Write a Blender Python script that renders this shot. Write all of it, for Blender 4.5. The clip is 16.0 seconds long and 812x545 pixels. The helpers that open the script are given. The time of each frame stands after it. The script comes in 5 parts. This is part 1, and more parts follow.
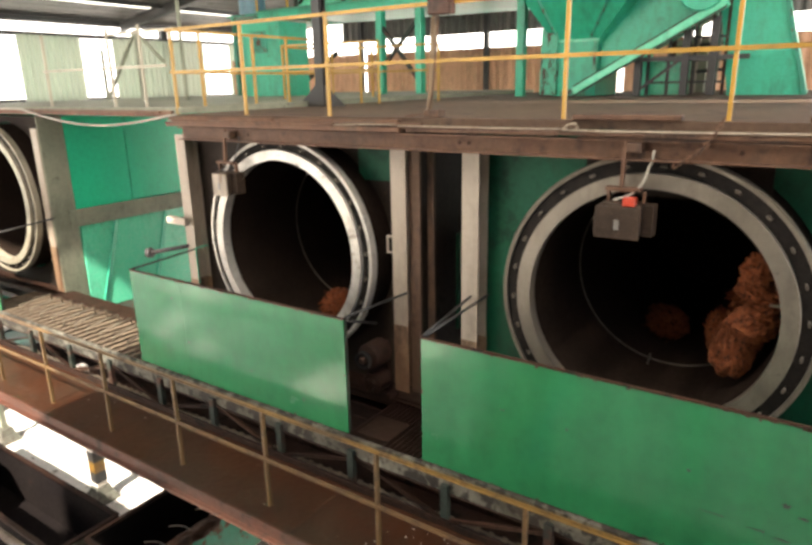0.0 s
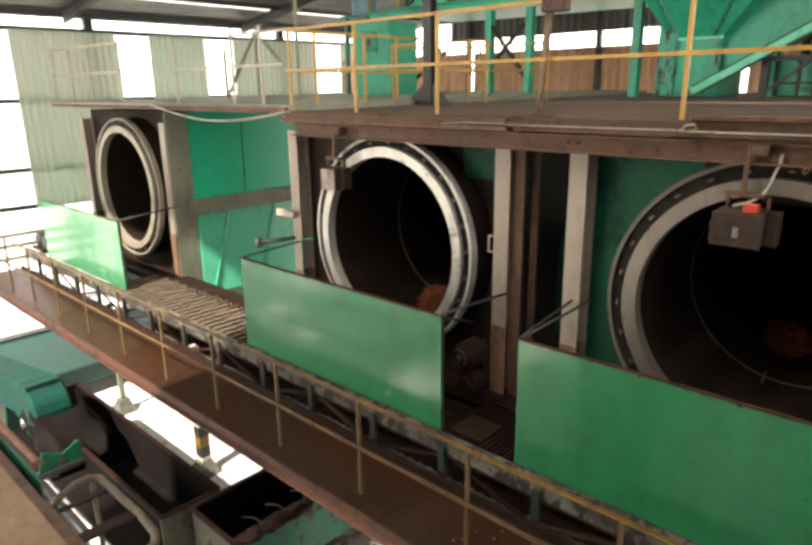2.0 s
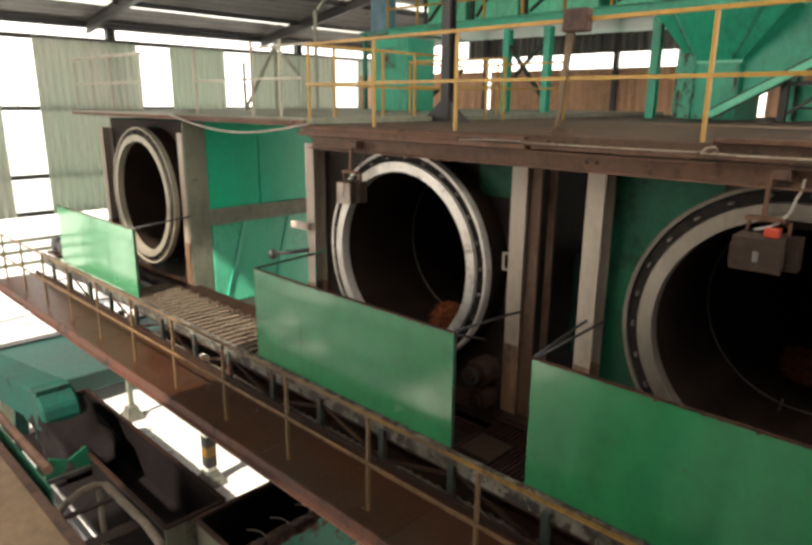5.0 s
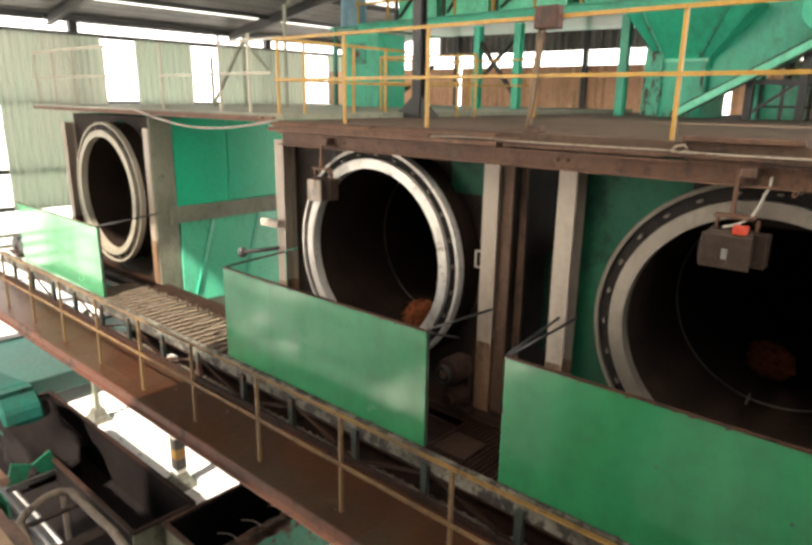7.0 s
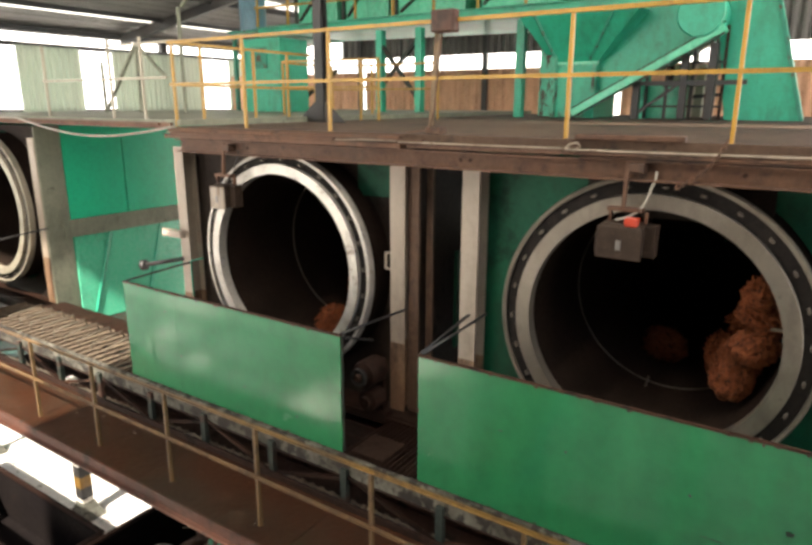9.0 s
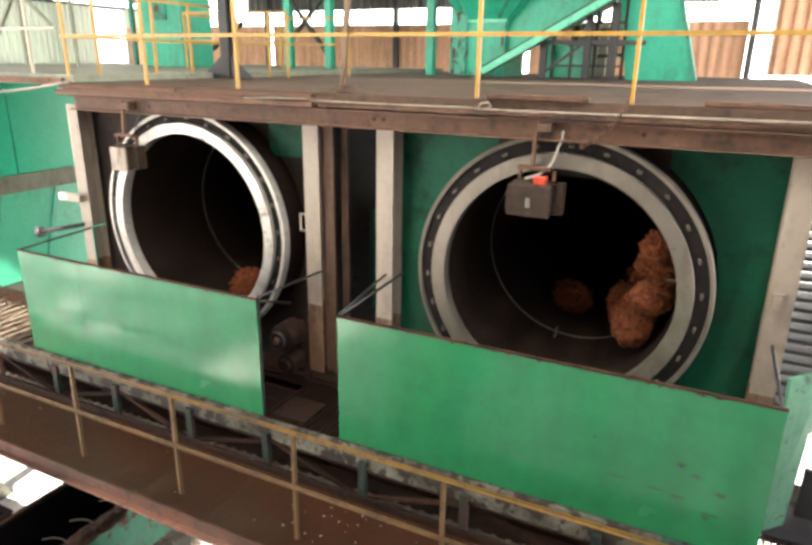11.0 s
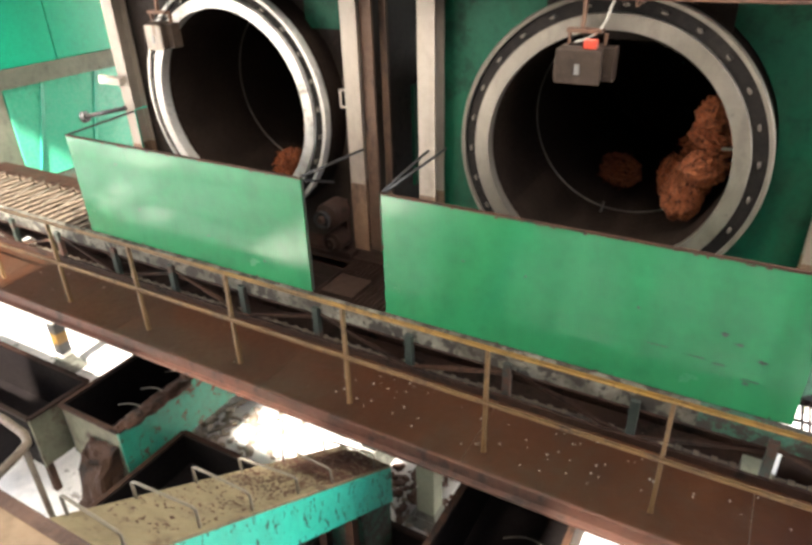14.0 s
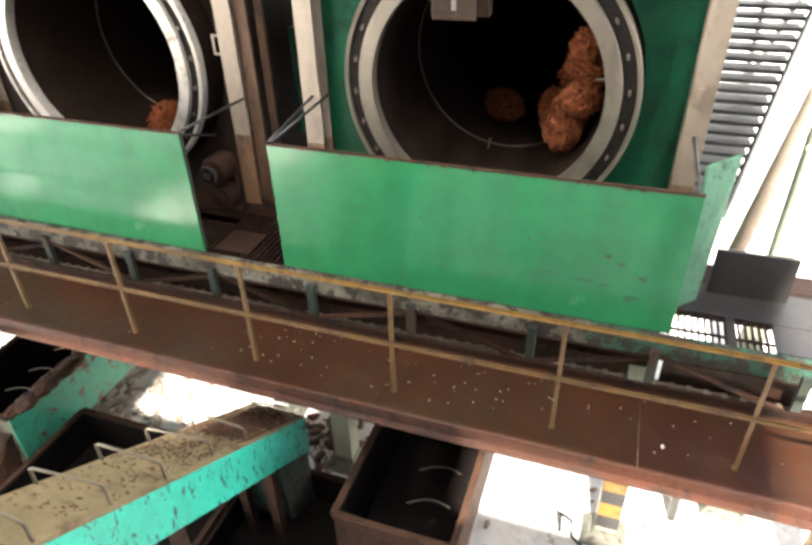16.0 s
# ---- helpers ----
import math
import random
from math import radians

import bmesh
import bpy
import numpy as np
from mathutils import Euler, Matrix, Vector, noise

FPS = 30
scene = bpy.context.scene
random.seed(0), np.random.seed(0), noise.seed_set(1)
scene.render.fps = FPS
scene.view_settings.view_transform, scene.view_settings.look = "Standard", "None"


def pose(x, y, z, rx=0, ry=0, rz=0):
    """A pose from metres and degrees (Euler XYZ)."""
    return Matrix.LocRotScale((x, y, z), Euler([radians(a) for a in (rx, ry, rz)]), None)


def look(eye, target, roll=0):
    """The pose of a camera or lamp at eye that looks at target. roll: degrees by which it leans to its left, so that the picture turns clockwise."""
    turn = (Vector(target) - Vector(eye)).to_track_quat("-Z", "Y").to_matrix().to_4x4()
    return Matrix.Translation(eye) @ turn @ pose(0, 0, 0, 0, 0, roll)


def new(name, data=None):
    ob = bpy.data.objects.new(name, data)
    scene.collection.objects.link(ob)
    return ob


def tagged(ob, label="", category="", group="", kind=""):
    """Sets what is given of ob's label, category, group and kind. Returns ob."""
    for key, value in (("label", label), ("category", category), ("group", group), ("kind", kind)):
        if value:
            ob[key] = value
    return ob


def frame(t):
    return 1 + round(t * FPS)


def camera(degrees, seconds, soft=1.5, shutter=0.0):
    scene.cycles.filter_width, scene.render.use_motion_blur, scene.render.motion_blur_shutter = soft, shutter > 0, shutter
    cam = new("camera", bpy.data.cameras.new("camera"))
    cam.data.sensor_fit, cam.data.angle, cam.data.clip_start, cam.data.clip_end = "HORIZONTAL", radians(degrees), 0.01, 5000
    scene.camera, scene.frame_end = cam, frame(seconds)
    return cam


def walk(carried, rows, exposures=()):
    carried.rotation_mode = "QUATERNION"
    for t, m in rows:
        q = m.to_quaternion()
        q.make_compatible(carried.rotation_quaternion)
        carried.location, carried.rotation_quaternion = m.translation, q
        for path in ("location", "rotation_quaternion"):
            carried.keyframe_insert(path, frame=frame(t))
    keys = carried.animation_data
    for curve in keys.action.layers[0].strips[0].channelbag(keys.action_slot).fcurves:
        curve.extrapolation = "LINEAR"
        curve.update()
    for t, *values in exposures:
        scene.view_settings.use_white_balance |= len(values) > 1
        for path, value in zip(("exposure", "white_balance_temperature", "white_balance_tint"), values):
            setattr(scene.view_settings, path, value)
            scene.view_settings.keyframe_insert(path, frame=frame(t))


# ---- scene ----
cam = camera(64.6, 16.0, soft=3.2)
PATH = [
    (0, (0.343, -0.049, 5.082), (-0.74, 1.538, 4.523), -1.1),
    (0.5, (0.332, -0.071, 5.074), (-0.809, 1.475, 4.519), -0.9),
    (1, (0.331, -0.076, 5.066), (-0.876, 1.421, 4.518), -0.9),
    (1.5, (0.33, -0.085, 5.064), (-0.94, 1.359, 4.516), -1.0),
    (2, (0.326, -0.095, 5.067), (-0.989, 1.306, 4.513), -0.8),
    (2.5, (0.321, -0.108, 5.066), (-1.025, 1.262, 4.508), -0.3),
    (3, (0.314, -0.114, 5.067), (-1.083, 1.199, 4.496), -0.5),
    (3.5, (0.307, -0.112, 5.064), (-1.135, 1.152, 4.496), -0.4),
    (4, (0.309, -0.115, 5.055), (-1.099, 1.192, 4.499), 0.1),
    (4.2, (0.307, -0.115, 5.055), (-1.066, 1.25, 4.551), 0.0),
    (6.5, (0.232, -0.07, 5.068), (-1.087, 1.341, 4.549), 0.8),
    (7, (0.236, -0.061, 5.063), (-1.044, 1.385, 4.545), 0.9),
    (7.5, (0.245, -0.051, 5.057), (-0.989, 1.435, 4.538), 0.8),
    (8, (0.25, -0.039, 5.052), (-0.924, 1.495, 4.536), 0.7),
    (8.5, (0.261, -0.035, 5.05), (-0.863, 1.537, 4.533), 0.4),
    (9, (0.269, -0.031, 5.048), (-0.804, 1.58, 4.545), 0.2),
    (9.2, (0.275, -0.031, 5.048), (-0.77, 1.598, 4.545), 0.2),
    (11.3, (0.277, -0.052, 5.065), (-0.536, 1.649, 4.397), 0.5),
    (11.5, (0.273, -0.051, 5.065), (-0.547, 1.635, 4.368), -0.2),
    (12, (0.261, -0.057, 5.063), (-0.696, 1.541, 4.335), -0.6),
    (12.5, (0.276, -0.069, 5.053), (-0.743, 1.469, 4.281), -0.8),
    (13, (0.282, -0.09, 5.04), (-0.702, 1.424, 4.179), -1.1),
    (13.5, (0.28, -0.096, 5.025), (-0.635, 1.425, 4.102), -0.9),
    (14, (0.281, -0.086, 5.013), (-0.599, 1.436, 4.059), -1.7),
    (14.5, (0.293, -0.08, 5.008), (-0.521, 1.457, 4.022), -2.2),
    (15, (0.292, -0.082, 5.01), (-0.427, 1.496, 4.013), -2.1),
    (15.5, (0.292, -0.08, 5.012), (-0.367, 1.522, 4.012), -1.8),
    (16, (0.301, -0.07, 5.012), (-0.267, 1.498, 3.907), -1.6),
]
EXPOSURES = [(t, e, k, 10) for t, e, k in ((0, 1.87, 7000), (1.5, 1.57, 7000), (2.5, 1.22, 7000), (3.5, 0.77, 7000), (4.2, 0.82, 7000), (6.3, 1.52, 7000), (8, 1.67, 7000), (9, 1.62, 6900), (11.5, 2.45, 6600), (13, 2.50, 6600), (14.5, 2.62, 6600), (16, 2.62, 6600))]
walk(cam, [(t, look(eye, target, roll)) for t, eye, target, roll in PATH], EXPOSURES)

# ---- light ----
world = bpy.data.worlds.new("sky")
scene.world = world
world.use_nodes = True
wn = world.node_tree
sky = wn.nodes.new("ShaderNodeTexSky")
sky.sky_type, sky.sun_disc = "NISHITA", False
SUN = Vector((-0.1, 0.66, -0.776)).normalized()
sky.sun_elevation = math.asin(-SUN.z)
sky.sun_rotation = math.atan2(-SUN.x, -SUN.y)
sky.air_density, sky.dust_density = 1.0, 1.0
wn.links.new(sky.outputs[0], wn.nodes["Background"].inputs[0])
wn.nodes["Background"].inputs[1].default_value = 0.07
sun = new("sun", bpy.data.lights.new("sun", "SUN"))
sun.data.energy, sun.data.angle, sun.data.color = 5.0, radians(1.5), (1.0, 0.95, 0.87)
sun.matrix_world = look((0, 0, 0), SUN)

# ---- materials ----


def nodes_of(name):
    m = bpy.data.materials.new(name)
    m.use_nodes = True
    nt = m.node_tree
    return m, nt, nt.nodes["Principled BSDF"]


def tex(nt, kind, scale, detail=4.0, stretch=None, rough=0.6):
    co = nt.nodes.new("ShaderNodeTexCoord")
    mp = nt.nodes.new("ShaderNodeMapping")
    if stretch:
        mp.inputs["Scale"].default_value = stretch
    nt.links.new(co.outputs["Object"], mp.inputs["Vector"])
    t = nt.nodes.new(kind)
    t.inputs["Scale"].default_value = scale
    if kind == "ShaderNodeTexNoise":
        t.inputs["Detail"].default_value = detail
        t.inputs["Roughness"].default_value = rough
    nt.links.new(mp.outputs[0], t.inputs["Vector"])
    return t


def ramp(nt, src, a, b, ca=(0, 0, 0), cb=(1, 1, 1)):
    r = nt.nodes.new("ShaderNodeValToRGB")
    r.color_ramp.elements[0].position, r.color_ramp.elements[1].position = a, b
    r.color_ramp.elements[0].color, r.color_ramp.elements[1].color = (*ca, 1), (*cb, 1)
    nt.links.new(src, r.inputs[0])
    return r


def mix(nt, fac, a, b):
    x = nt.nodes.new("ShaderNodeMix")
    x.data_type = "RGBA"
    for sock, v in ((x.inputs[0], fac), (x.inputs[6], a), (x.inputs[7], b)):
        if isinstance(v, tuple):
            sock.default_value = (*v, 1)
        elif isinstance(v, (int, float)):
            sock.default_value = v
        else:
            nt.links.new(v, sock)
    return x.outputs[2]


def surface(name, base, other, wear=None, worn=0.5, rough=0.5, metal=0.0, big=1.3, fine=18.0, bump=0.15, streak=False, vary=0.0, spread=0.08, spec=0.5, clean=False, dirt=0.4):
    """Two tones mixed at two scales, worn through to a third in patches, with fine relief."""
    if not clean:
        base, other = tuple(v * ALBEDO_SCALE for v in base), tuple(v * ALBEDO_SCALE for v in other)
        wear = tuple(v * ALBEDO_SCALE for v in wear) if wear else None
    m, nt, b = nodes_of(name)
    n1 = tex(nt, "ShaderNodeTexNoise", big, 5.0, (1, 1, 0.25) if streak else None)
    n2 = tex(nt, "ShaderNodeTexNoise", fine, 6.0)
    r1 = ramp(nt, n1.outputs[0], 0.35, 0.68)
    col = mix(nt, r1.outputs[0], base, other)
    dark = tuple(c * 0.72 for c in base)
    r2 = ramp(nt, n2.outputs[0], 0.42, 0.75)
    col = mix(nt, r2.outputs[0], col, mix(nt, 0.5, col, dark))
    ro = nt.nodes.new("ShaderNodeMath")
    ro.operation, ro.use_clamp = "MULTIPLY_ADD", True
    nt.links.new(n2.outputs[0], ro.inputs[0])
    ro.inputs[1].default_value, ro.inputs[2].default_value = rough * 0.5, rough * 0.72
    rough_out = ro.outputs[0]
    if wear:
        n3 = tex(nt, "ShaderNodeTexNoise", big * 2.7, 9.0, (1, 1, 0.4) if streak else None, 0.7)
        r3 = ramp(nt, n3.outputs[0], worn, worn + spread)
        col = mix(nt, r3.outputs[0], col, wear)
        rm = nt.nodes.new("ShaderNodeMix")
        nt.links.new(r3.outputs[0], rm.inputs[0])
        nt.links.new(rough_out, rm.inputs[2])
        rm.inputs[3].default_value = max(rough, 0.75)
        rough_out = rm.outputs[0]
    if dirt:
        n4 = tex(nt, "ShaderNodeTexNoise", 0.8, 10.0, (1, 1, 0.35), 0.72)
        n5 = tex(nt, "ShaderNodeTexNoise", 7.0, 8.0, (1, 1, 0.5), 0.7)
        sm = nt.nodes.new("ShaderNodeMath")
        sm.operation = "MULTIPLY_ADD"
        nt.links.new(n5.outputs[0], sm.inputs[0])
        sm.inputs[1].default_value = 0.6
        nt.links.new(n4.outputs[0], sm.inputs[2])
        r4 = ramp(nt, sm.outputs[0], 0.78, 1.0, (0, 0, 0), (dirt, dirt, dirt))
        col = mix(nt, r4.outputs[0], col, (0.03, 0.018, 0.011))
    if vary:
        oi = nt.nodes.new("ShaderNodeObjectInfo")
        hsv = nt.nodes.new("ShaderNodeHueSaturation")
        ma = nt.nodes.new("ShaderNodeMath")
        ma.operation = "MULTIPLY_ADD"
        nt.links.new(oi.outputs["Random"], ma.inputs[0])
        ma.inputs[1].default_value, ma.inputs[2].default_value = 2 * vary, 1 - vary
        nt.links.new(ma.outputs[0], hsv.inputs["Value"])
        nt.links.new(col, hsv.inputs["Color"])
        col = hsv.outputs[0]
    nt.links.new(col, b.inputs["Base Color"])
    nt.links.new(rough_out, b.inputs["Roughness"])
    b.inputs["Metallic"].default_value = metal
    b.inputs["Specular IOR Level"].default_value = spec
    if bump:
        bp = nt.nodes.new("ShaderNodeBump")
        bp.inputs["Strength"].default_value, bp.inputs["Distance"].default_value = bump, 0.02
        nt.links.new(n2.outputs[0], bp.inputs["Height"])
        nt.links.new(bp.outputs[0], b.inputs["Normal"])
    return m


ALBEDO_SCALE = 0.6  # scales most colours down so the ground reads as more strongly lit
RUST = (0.09, 0.035, 0.018)
GUARD = surface("guard_green_gloss", (0.03, 0.29, 0.108), (0.036, 0.315, 0.122), (0.024, 0.22, 0.082), 0.66, rough=0.2, big=0.6, fine=5, bump=0.01, spec=0.45, dirt=0.1)
GUARD.node_tree.nodes["Principled BSDF"].inputs["Coat Weight"].default_value = 0.7
GUARD.node_tree.nodes["Principled BSDF"].inputs["Coat Roughness"].default_value = 0.1
GREEN = surface("green_paint", (0.02, 0.36, 0.21), (0.03, 0.42, 0.27), (0.04, 0.14, 0.08), 0.64, rough=0.4, big=0.8, bump=0.05, clean=True)
# Lit copy of GREEN: the light on the pale sheets is in the colour.
GREEN_LIT = surface("lit_green_paint", (0.1, 0.56, 0.34), (0.14, 0.6, 0.38), (0.05, 0.3, 0.17), 0.62, rough=0.28, big=0.8, bump=0.03, clean=True, spread=0.2)
TEAL = surface("oily_teal_casing", (0.003, 0.045, 0.035), (0.005, 0.062, 0.046), (0.01, 0.014, 0.012), 0.6, rough=0.7, big=0.8, bump=0.1, clean=True, spec=0.12, dirt=0.3)
TEAL_MID = surface("stained_teal_steel", (0.003, 0.045, 0.036), (0.005, 0.06, 0.047), (0.02, 0.03, 0.025), 0.6, rough=0.6, big=0.9, bump=0.1, clean=True, spread=0.15)
DUSTY = surface("dusty_brown_conduit", (0.36, 0.3, 0.23), (0.26, 0.2, 0.15), (0.12, 0.08, 0.05), 0.55, rough=0.7, big=3, clean=True)
GREEN_OLD = surface("green_paint_old", (0.016, 0.27, 0.175), (0.025, 0.21, 0.14), RUST, 0.54, rough=0.55, big=2.2, bump=0.25, clean=True)
TURQ = surface("turquoise_flaking", (0.015, 0.5, 0.37), (0.03, 0.42, 0.31), (0.04, 0.07, 0.055), 0.57, rough=0.5, big=8.0, bump=0.3, streak=True, spread=0.04, clean=True, dirt=0.25)
# Darker than GREEN for dirt and for the shade on the front plate.
GREEN_DIM = surface("grimy_shaded_green", (0.008, 0.1, 0.05), (0.01, 0.17, 0.085), (0.01, 0.028, 0.016), 0.52, rough=0.55, big=0.7, bump=0.1, spread=0.2, spec=0.2)
GREEN_FRESH = surface("fresh_green_sheet", (0.008, 0.56, 0.3), (0.012, 0.6, 0.33), (0.02, 0.3, 0.18), 0.7, rough=0.35, big=0.7, bump=0.03, clean=True, dirt=0.15)
DARKGREEN = surface("dark_green_steel", (0.022, 0.034, 0.026), (0.03, 0.05, 0.036), RUST, 0.52, rough=0.65)
RUSTY = surface("rusty_steel", (0.066, 0.03, 0.017), (0.105, 0.046, 0.024), (0.025, 0.014, 0.01), 0.52, rough=0.75, bump=0.35, spec=0.25)
REDLEAD = surface("red_oxide_edge", (0.085, 0.026, 0.012), (0.05, 0.019, 0.011), (0.03, 0.014, 0.009), 0.54, rough=0.65, bump=0.3, clean=True, dirt=0.6)
FLOOR = surface("brown_oiled_plate", (0.07, 0.021, 0.0075), (0.044, 0.0145, 0.006), (0.1, 0.038, 0.017), 0.56, rough=0.4, big=1.2, fine=14, bump=0.3, spec=0.22, spread=0.18, dirt=0.85)
DECK = surface("dirty_deck", (0.105, 0.053, 0.028), (0.15, 0.082, 0.045), (0.045, 0.025, 0.016), 0.55, rough=0.8, big=0.9, bump=0.4)
TIMBER = surface("grimy_edge_steel", (0.135, 0.053, 0.024), (0.24, 0.115, 0.058), (0.05, 0.02, 0.011), 0.52, rough=0.7, big=1.6, bump=0.4, spread=0.16, vary=0.35, dirt=0.7)
YELLOW = surface("yellow_paint", (0.62, 0.33, 0.04), (0.7, 0.4, 0.07), (0.22, 0.1, 0.04), 0.6, rough=0.45, big=2.0, fine=30, bump=0.1)
YELLOW_OLD = surface("yellow_paint_worn", (0.25, 0.14, 0.048), (0.17, 0.1, 0.045), (0.09, 0.05, 0.03), 0.5, rough=0.55, big=1.6, fine=30, bump=0.2, spread=0.15, dirt=0.6)
YELLOW_MID = surface("yellow_paint_chipped", (0.36, 0.19, 0.03), (0.25, 0.14, 0.04), (0.11, 0.06, 0.03), 0.52, rough=0.5, big=2.4, fine=30, bump=0.15, spread=0.15, dirt=0.6)
COLUMN = surface("grey_white_paint", (0.37, 0.305, 0.245), (0.29, 0.225, 0.17), (0.14, 0.075, 0.045), 0.6, rough=0.55, big=0.9, bump=0.1, streak=True, clean=True)
COLUMN_DIRTY = surface("stained_column_foot", (0.15, 0.07, 0.034), (0.25, 0.165, 0.1), (0.05, 0.024, 0.013), 0.52, rough=0.7, big=1.5, bump=0.3, streak=True, clean=True, spread=0.15)
COLUMN_DARK = surface("shaded_rusted_flange", (0.075, 0.035, 0.018), (0.12, 0.065, 0.036), (0.03, 0.014, 0.008), 0.5, rough=0.75, big=1.5, bump=0.3, streak=True, clean=True, spread=0.15)
CAKED = surface("caked_grey_green_steel", (0.13, 0.13, 0.085), (0.19, 0.18, 0.125), (0.06, 0.032, 0.018), 0.53, rough=0.8, big=2.2, bump=0.5, clean=True, spread=0.16)
GREYGREEN = surface("grey_green_paint", (0.2, 0.21, 0.15), (0.26, 0.26, 0.19), (0.1, 0.09, 0.06), 0.6, rough=0.6, clean=True)
CASING = surface("black_casing", (0.017, 0.011, 0.008), (0.026, 0.017, 0.012), (0.04, 0.022, 0.014), 0.6, rough=0.7, bump=0.2, spec=0.15, clean=True)
# Oily brown, darkened further for the shade in gaps of the platform.
BROWNCASE = surface("oily_shaded_brown", (0.026, 0.011, 0.007), (0.044, 0.018, 0.01), (0.012, 0.007, 0.005), 0.55, rough=0.6, bump=0.2, spec=0.2)
# Polished ring: daylight reflections and white highlights are put into the base colour.
STEEL = surface("daylit_worn_steel", (0.56, 0.52, 0.47), (0.4, 0.36, 0.31), (0.17, 0.135, 0.105), 0.56, rough=0.34, metal=0.35, big=3.5, fine=45, bump=0.15, clean=True, spread=0.14)
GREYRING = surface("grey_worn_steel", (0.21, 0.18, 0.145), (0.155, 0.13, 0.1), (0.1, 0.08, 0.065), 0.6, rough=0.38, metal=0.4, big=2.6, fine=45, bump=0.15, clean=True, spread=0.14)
# Lit copy of the rail yellow and ring steel; sunlight is in the colour.
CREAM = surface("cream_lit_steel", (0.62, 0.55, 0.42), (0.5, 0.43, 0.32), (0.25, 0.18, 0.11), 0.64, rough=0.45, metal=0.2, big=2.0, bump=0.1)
FLANGE = surface("dark_flange", (0.012, 0.01, 0.009), (0.022, 0.017, 0.014), (0.1, 0.085, 0.07), 0.68, rough=0.75, big=8, fine=50, bump=0.3, clean=True, spread=0.05, spec=0.12, dirt=0.0)
# Near-black without dirt: the shade inside the drum is put into the colour.
DRUM = surface("shaded_drum_inside", (0.018, 0.012, 0.009), (0.025, 0.016, 0.012), None, rough=0.85, bump=0.3, spec=0.03, clean=True, dirt=0.0)
CONCRETE = surface("bright_concrete", (0.9, 0.87, 0.83), (0.8, 0.73, 0.67), (0.36, 0.32, 0.28), 0.6, rough=0.8, big=1.1, fine=9, bump=0.5, spread=0.07, clean=True, dirt=0.2)
TROUGH = surface("dark_trough", (0.008, 0.006, 0.006), (0.013, 0.01, 0.009), (0.03, 0.016, 0.012), 0.62, rough=0.8, bump=0.3, clean=True, spec=0.06, dirt=0.0)
MUD = surface("muddy_cover", (0.22, 0.17, 0.09), (0.14, 0.105, 0.055), (0.07, 0.042, 0.02), 0.53, rough=0.85, big=2.0, bump=0.5, clean=True, spread=0.15, dirt=0.3)
LITTER = surface("red_brown_fibre_litter", (0.1, 0.042, 0.022), (0.055, 0.026, 0.015), None, rough=0.85, big=8, clean=True)
GRATE = surface("caked_tan_grating", (0.12, 0.085, 0.055), (0.17, 0.125, 0.085), (0.07, 0.042, 0.026), 0.55, rough=0.85, big=3.0, bump=0.5, clean=True)
PLATE = surface("tan_floor_plate", (0.19, 0.128, 0.08), (0.24, 0.165, 0.105), (0.11, 0.085, 0.05), 0.56, rough=0.75, big=0.7, bump=0.15, spread=0.2, clean=True, spec=0.15)
FIBRE = surface("bunch_fibre", (0.15, 0.042, 0.017), (0.24, 0.072, 0.028), (0.04, 0.014, 0.008), 0.52, rough=0.8, big=9, fine=60, bump=0.8, vary=0.45, clean=True, spec=0.1)
WHITEPAINT = surface("chalky_white_paint", (0.8, 0.76, 0.68), (0.7, 0.65, 0.57), (0.4, 0.34, 0.26), 0.66, rough=0.6, clean=True)
MOSSY = surface("mossy_flaking_beam", (0.085, 0.078, 0.055), (0.3, 0.28, 0.22), (0.03, 0.022, 0.015), 0.48, rough=0.8, big=2.2, bump=0.5, spread=0.05)
STAINED = surface("rust_streaked_green", (0.06, 0.4, 0.26), (0.08, 0.3, 0.2), (0.06, 0.04, 0.03), 0.48, rough=0.6, big=3.5, bump=0.3, clean=True, streak=True)
STAINED_DARK = surface("mossy_green_beam", (0.014, 0.055, 0.034), (0.03, 0.11, 0.07), (0.022, 0.016, 0.011), 0.46, rough=0.75, big=2.6, bump=0.4, clean=True, spread=0.06)
GREEN_PANEL = surface("dull_green_panel", (0.07, 0.2, 0.12), (0.1, 0.26, 0.16), (0.04, 0.07, 0.045), 0.56, rough=0.6, big=2.5, bump=0.2, clean=True, spread=0.1)
SCUFF = surface("dark_scuff", (0.01, 0.035, 0.02), (0.018, 0.055, 0.03), None, rough=0.5)
WHITEPIPE = surface("dusty_white_cable", (0.62, 0.57, 0.48), (0.5, 0.45, 0.37), None, rough=0.6)
REBAR = surface("bare_bent_rod", (0.3, 0.26, 0.2), (0.2, 0.15, 0.1), RUST, 0.58, rough=0.5, metal=0.3, fine=60)
PALE = surface("pale_flight_bar", (0.45, 0.44, 0.42), (0.35, 0.33, 0.3), None, rough=0.4, metal=0.5)
BLACK = surface("black_paint", (0.03, 0.03, 0.033), (0.05, 0.045, 0.04), RUST, 0.68, rough=0.5)
BOXGREY = surface("grimy_plastic_box", (0.026, 0.016, 0.011), (0.045, 0.028, 0.019), (0.07, 0.045, 0.03), 0.58, rough=0.6, big=12, fine=50, clean=True, spec=0.2)
ORANGE = surface("orange_plastic", (0.5, 0.035, 0.012), (0.45, 0.045, 0.015), None, rough=0.4, clean=True)
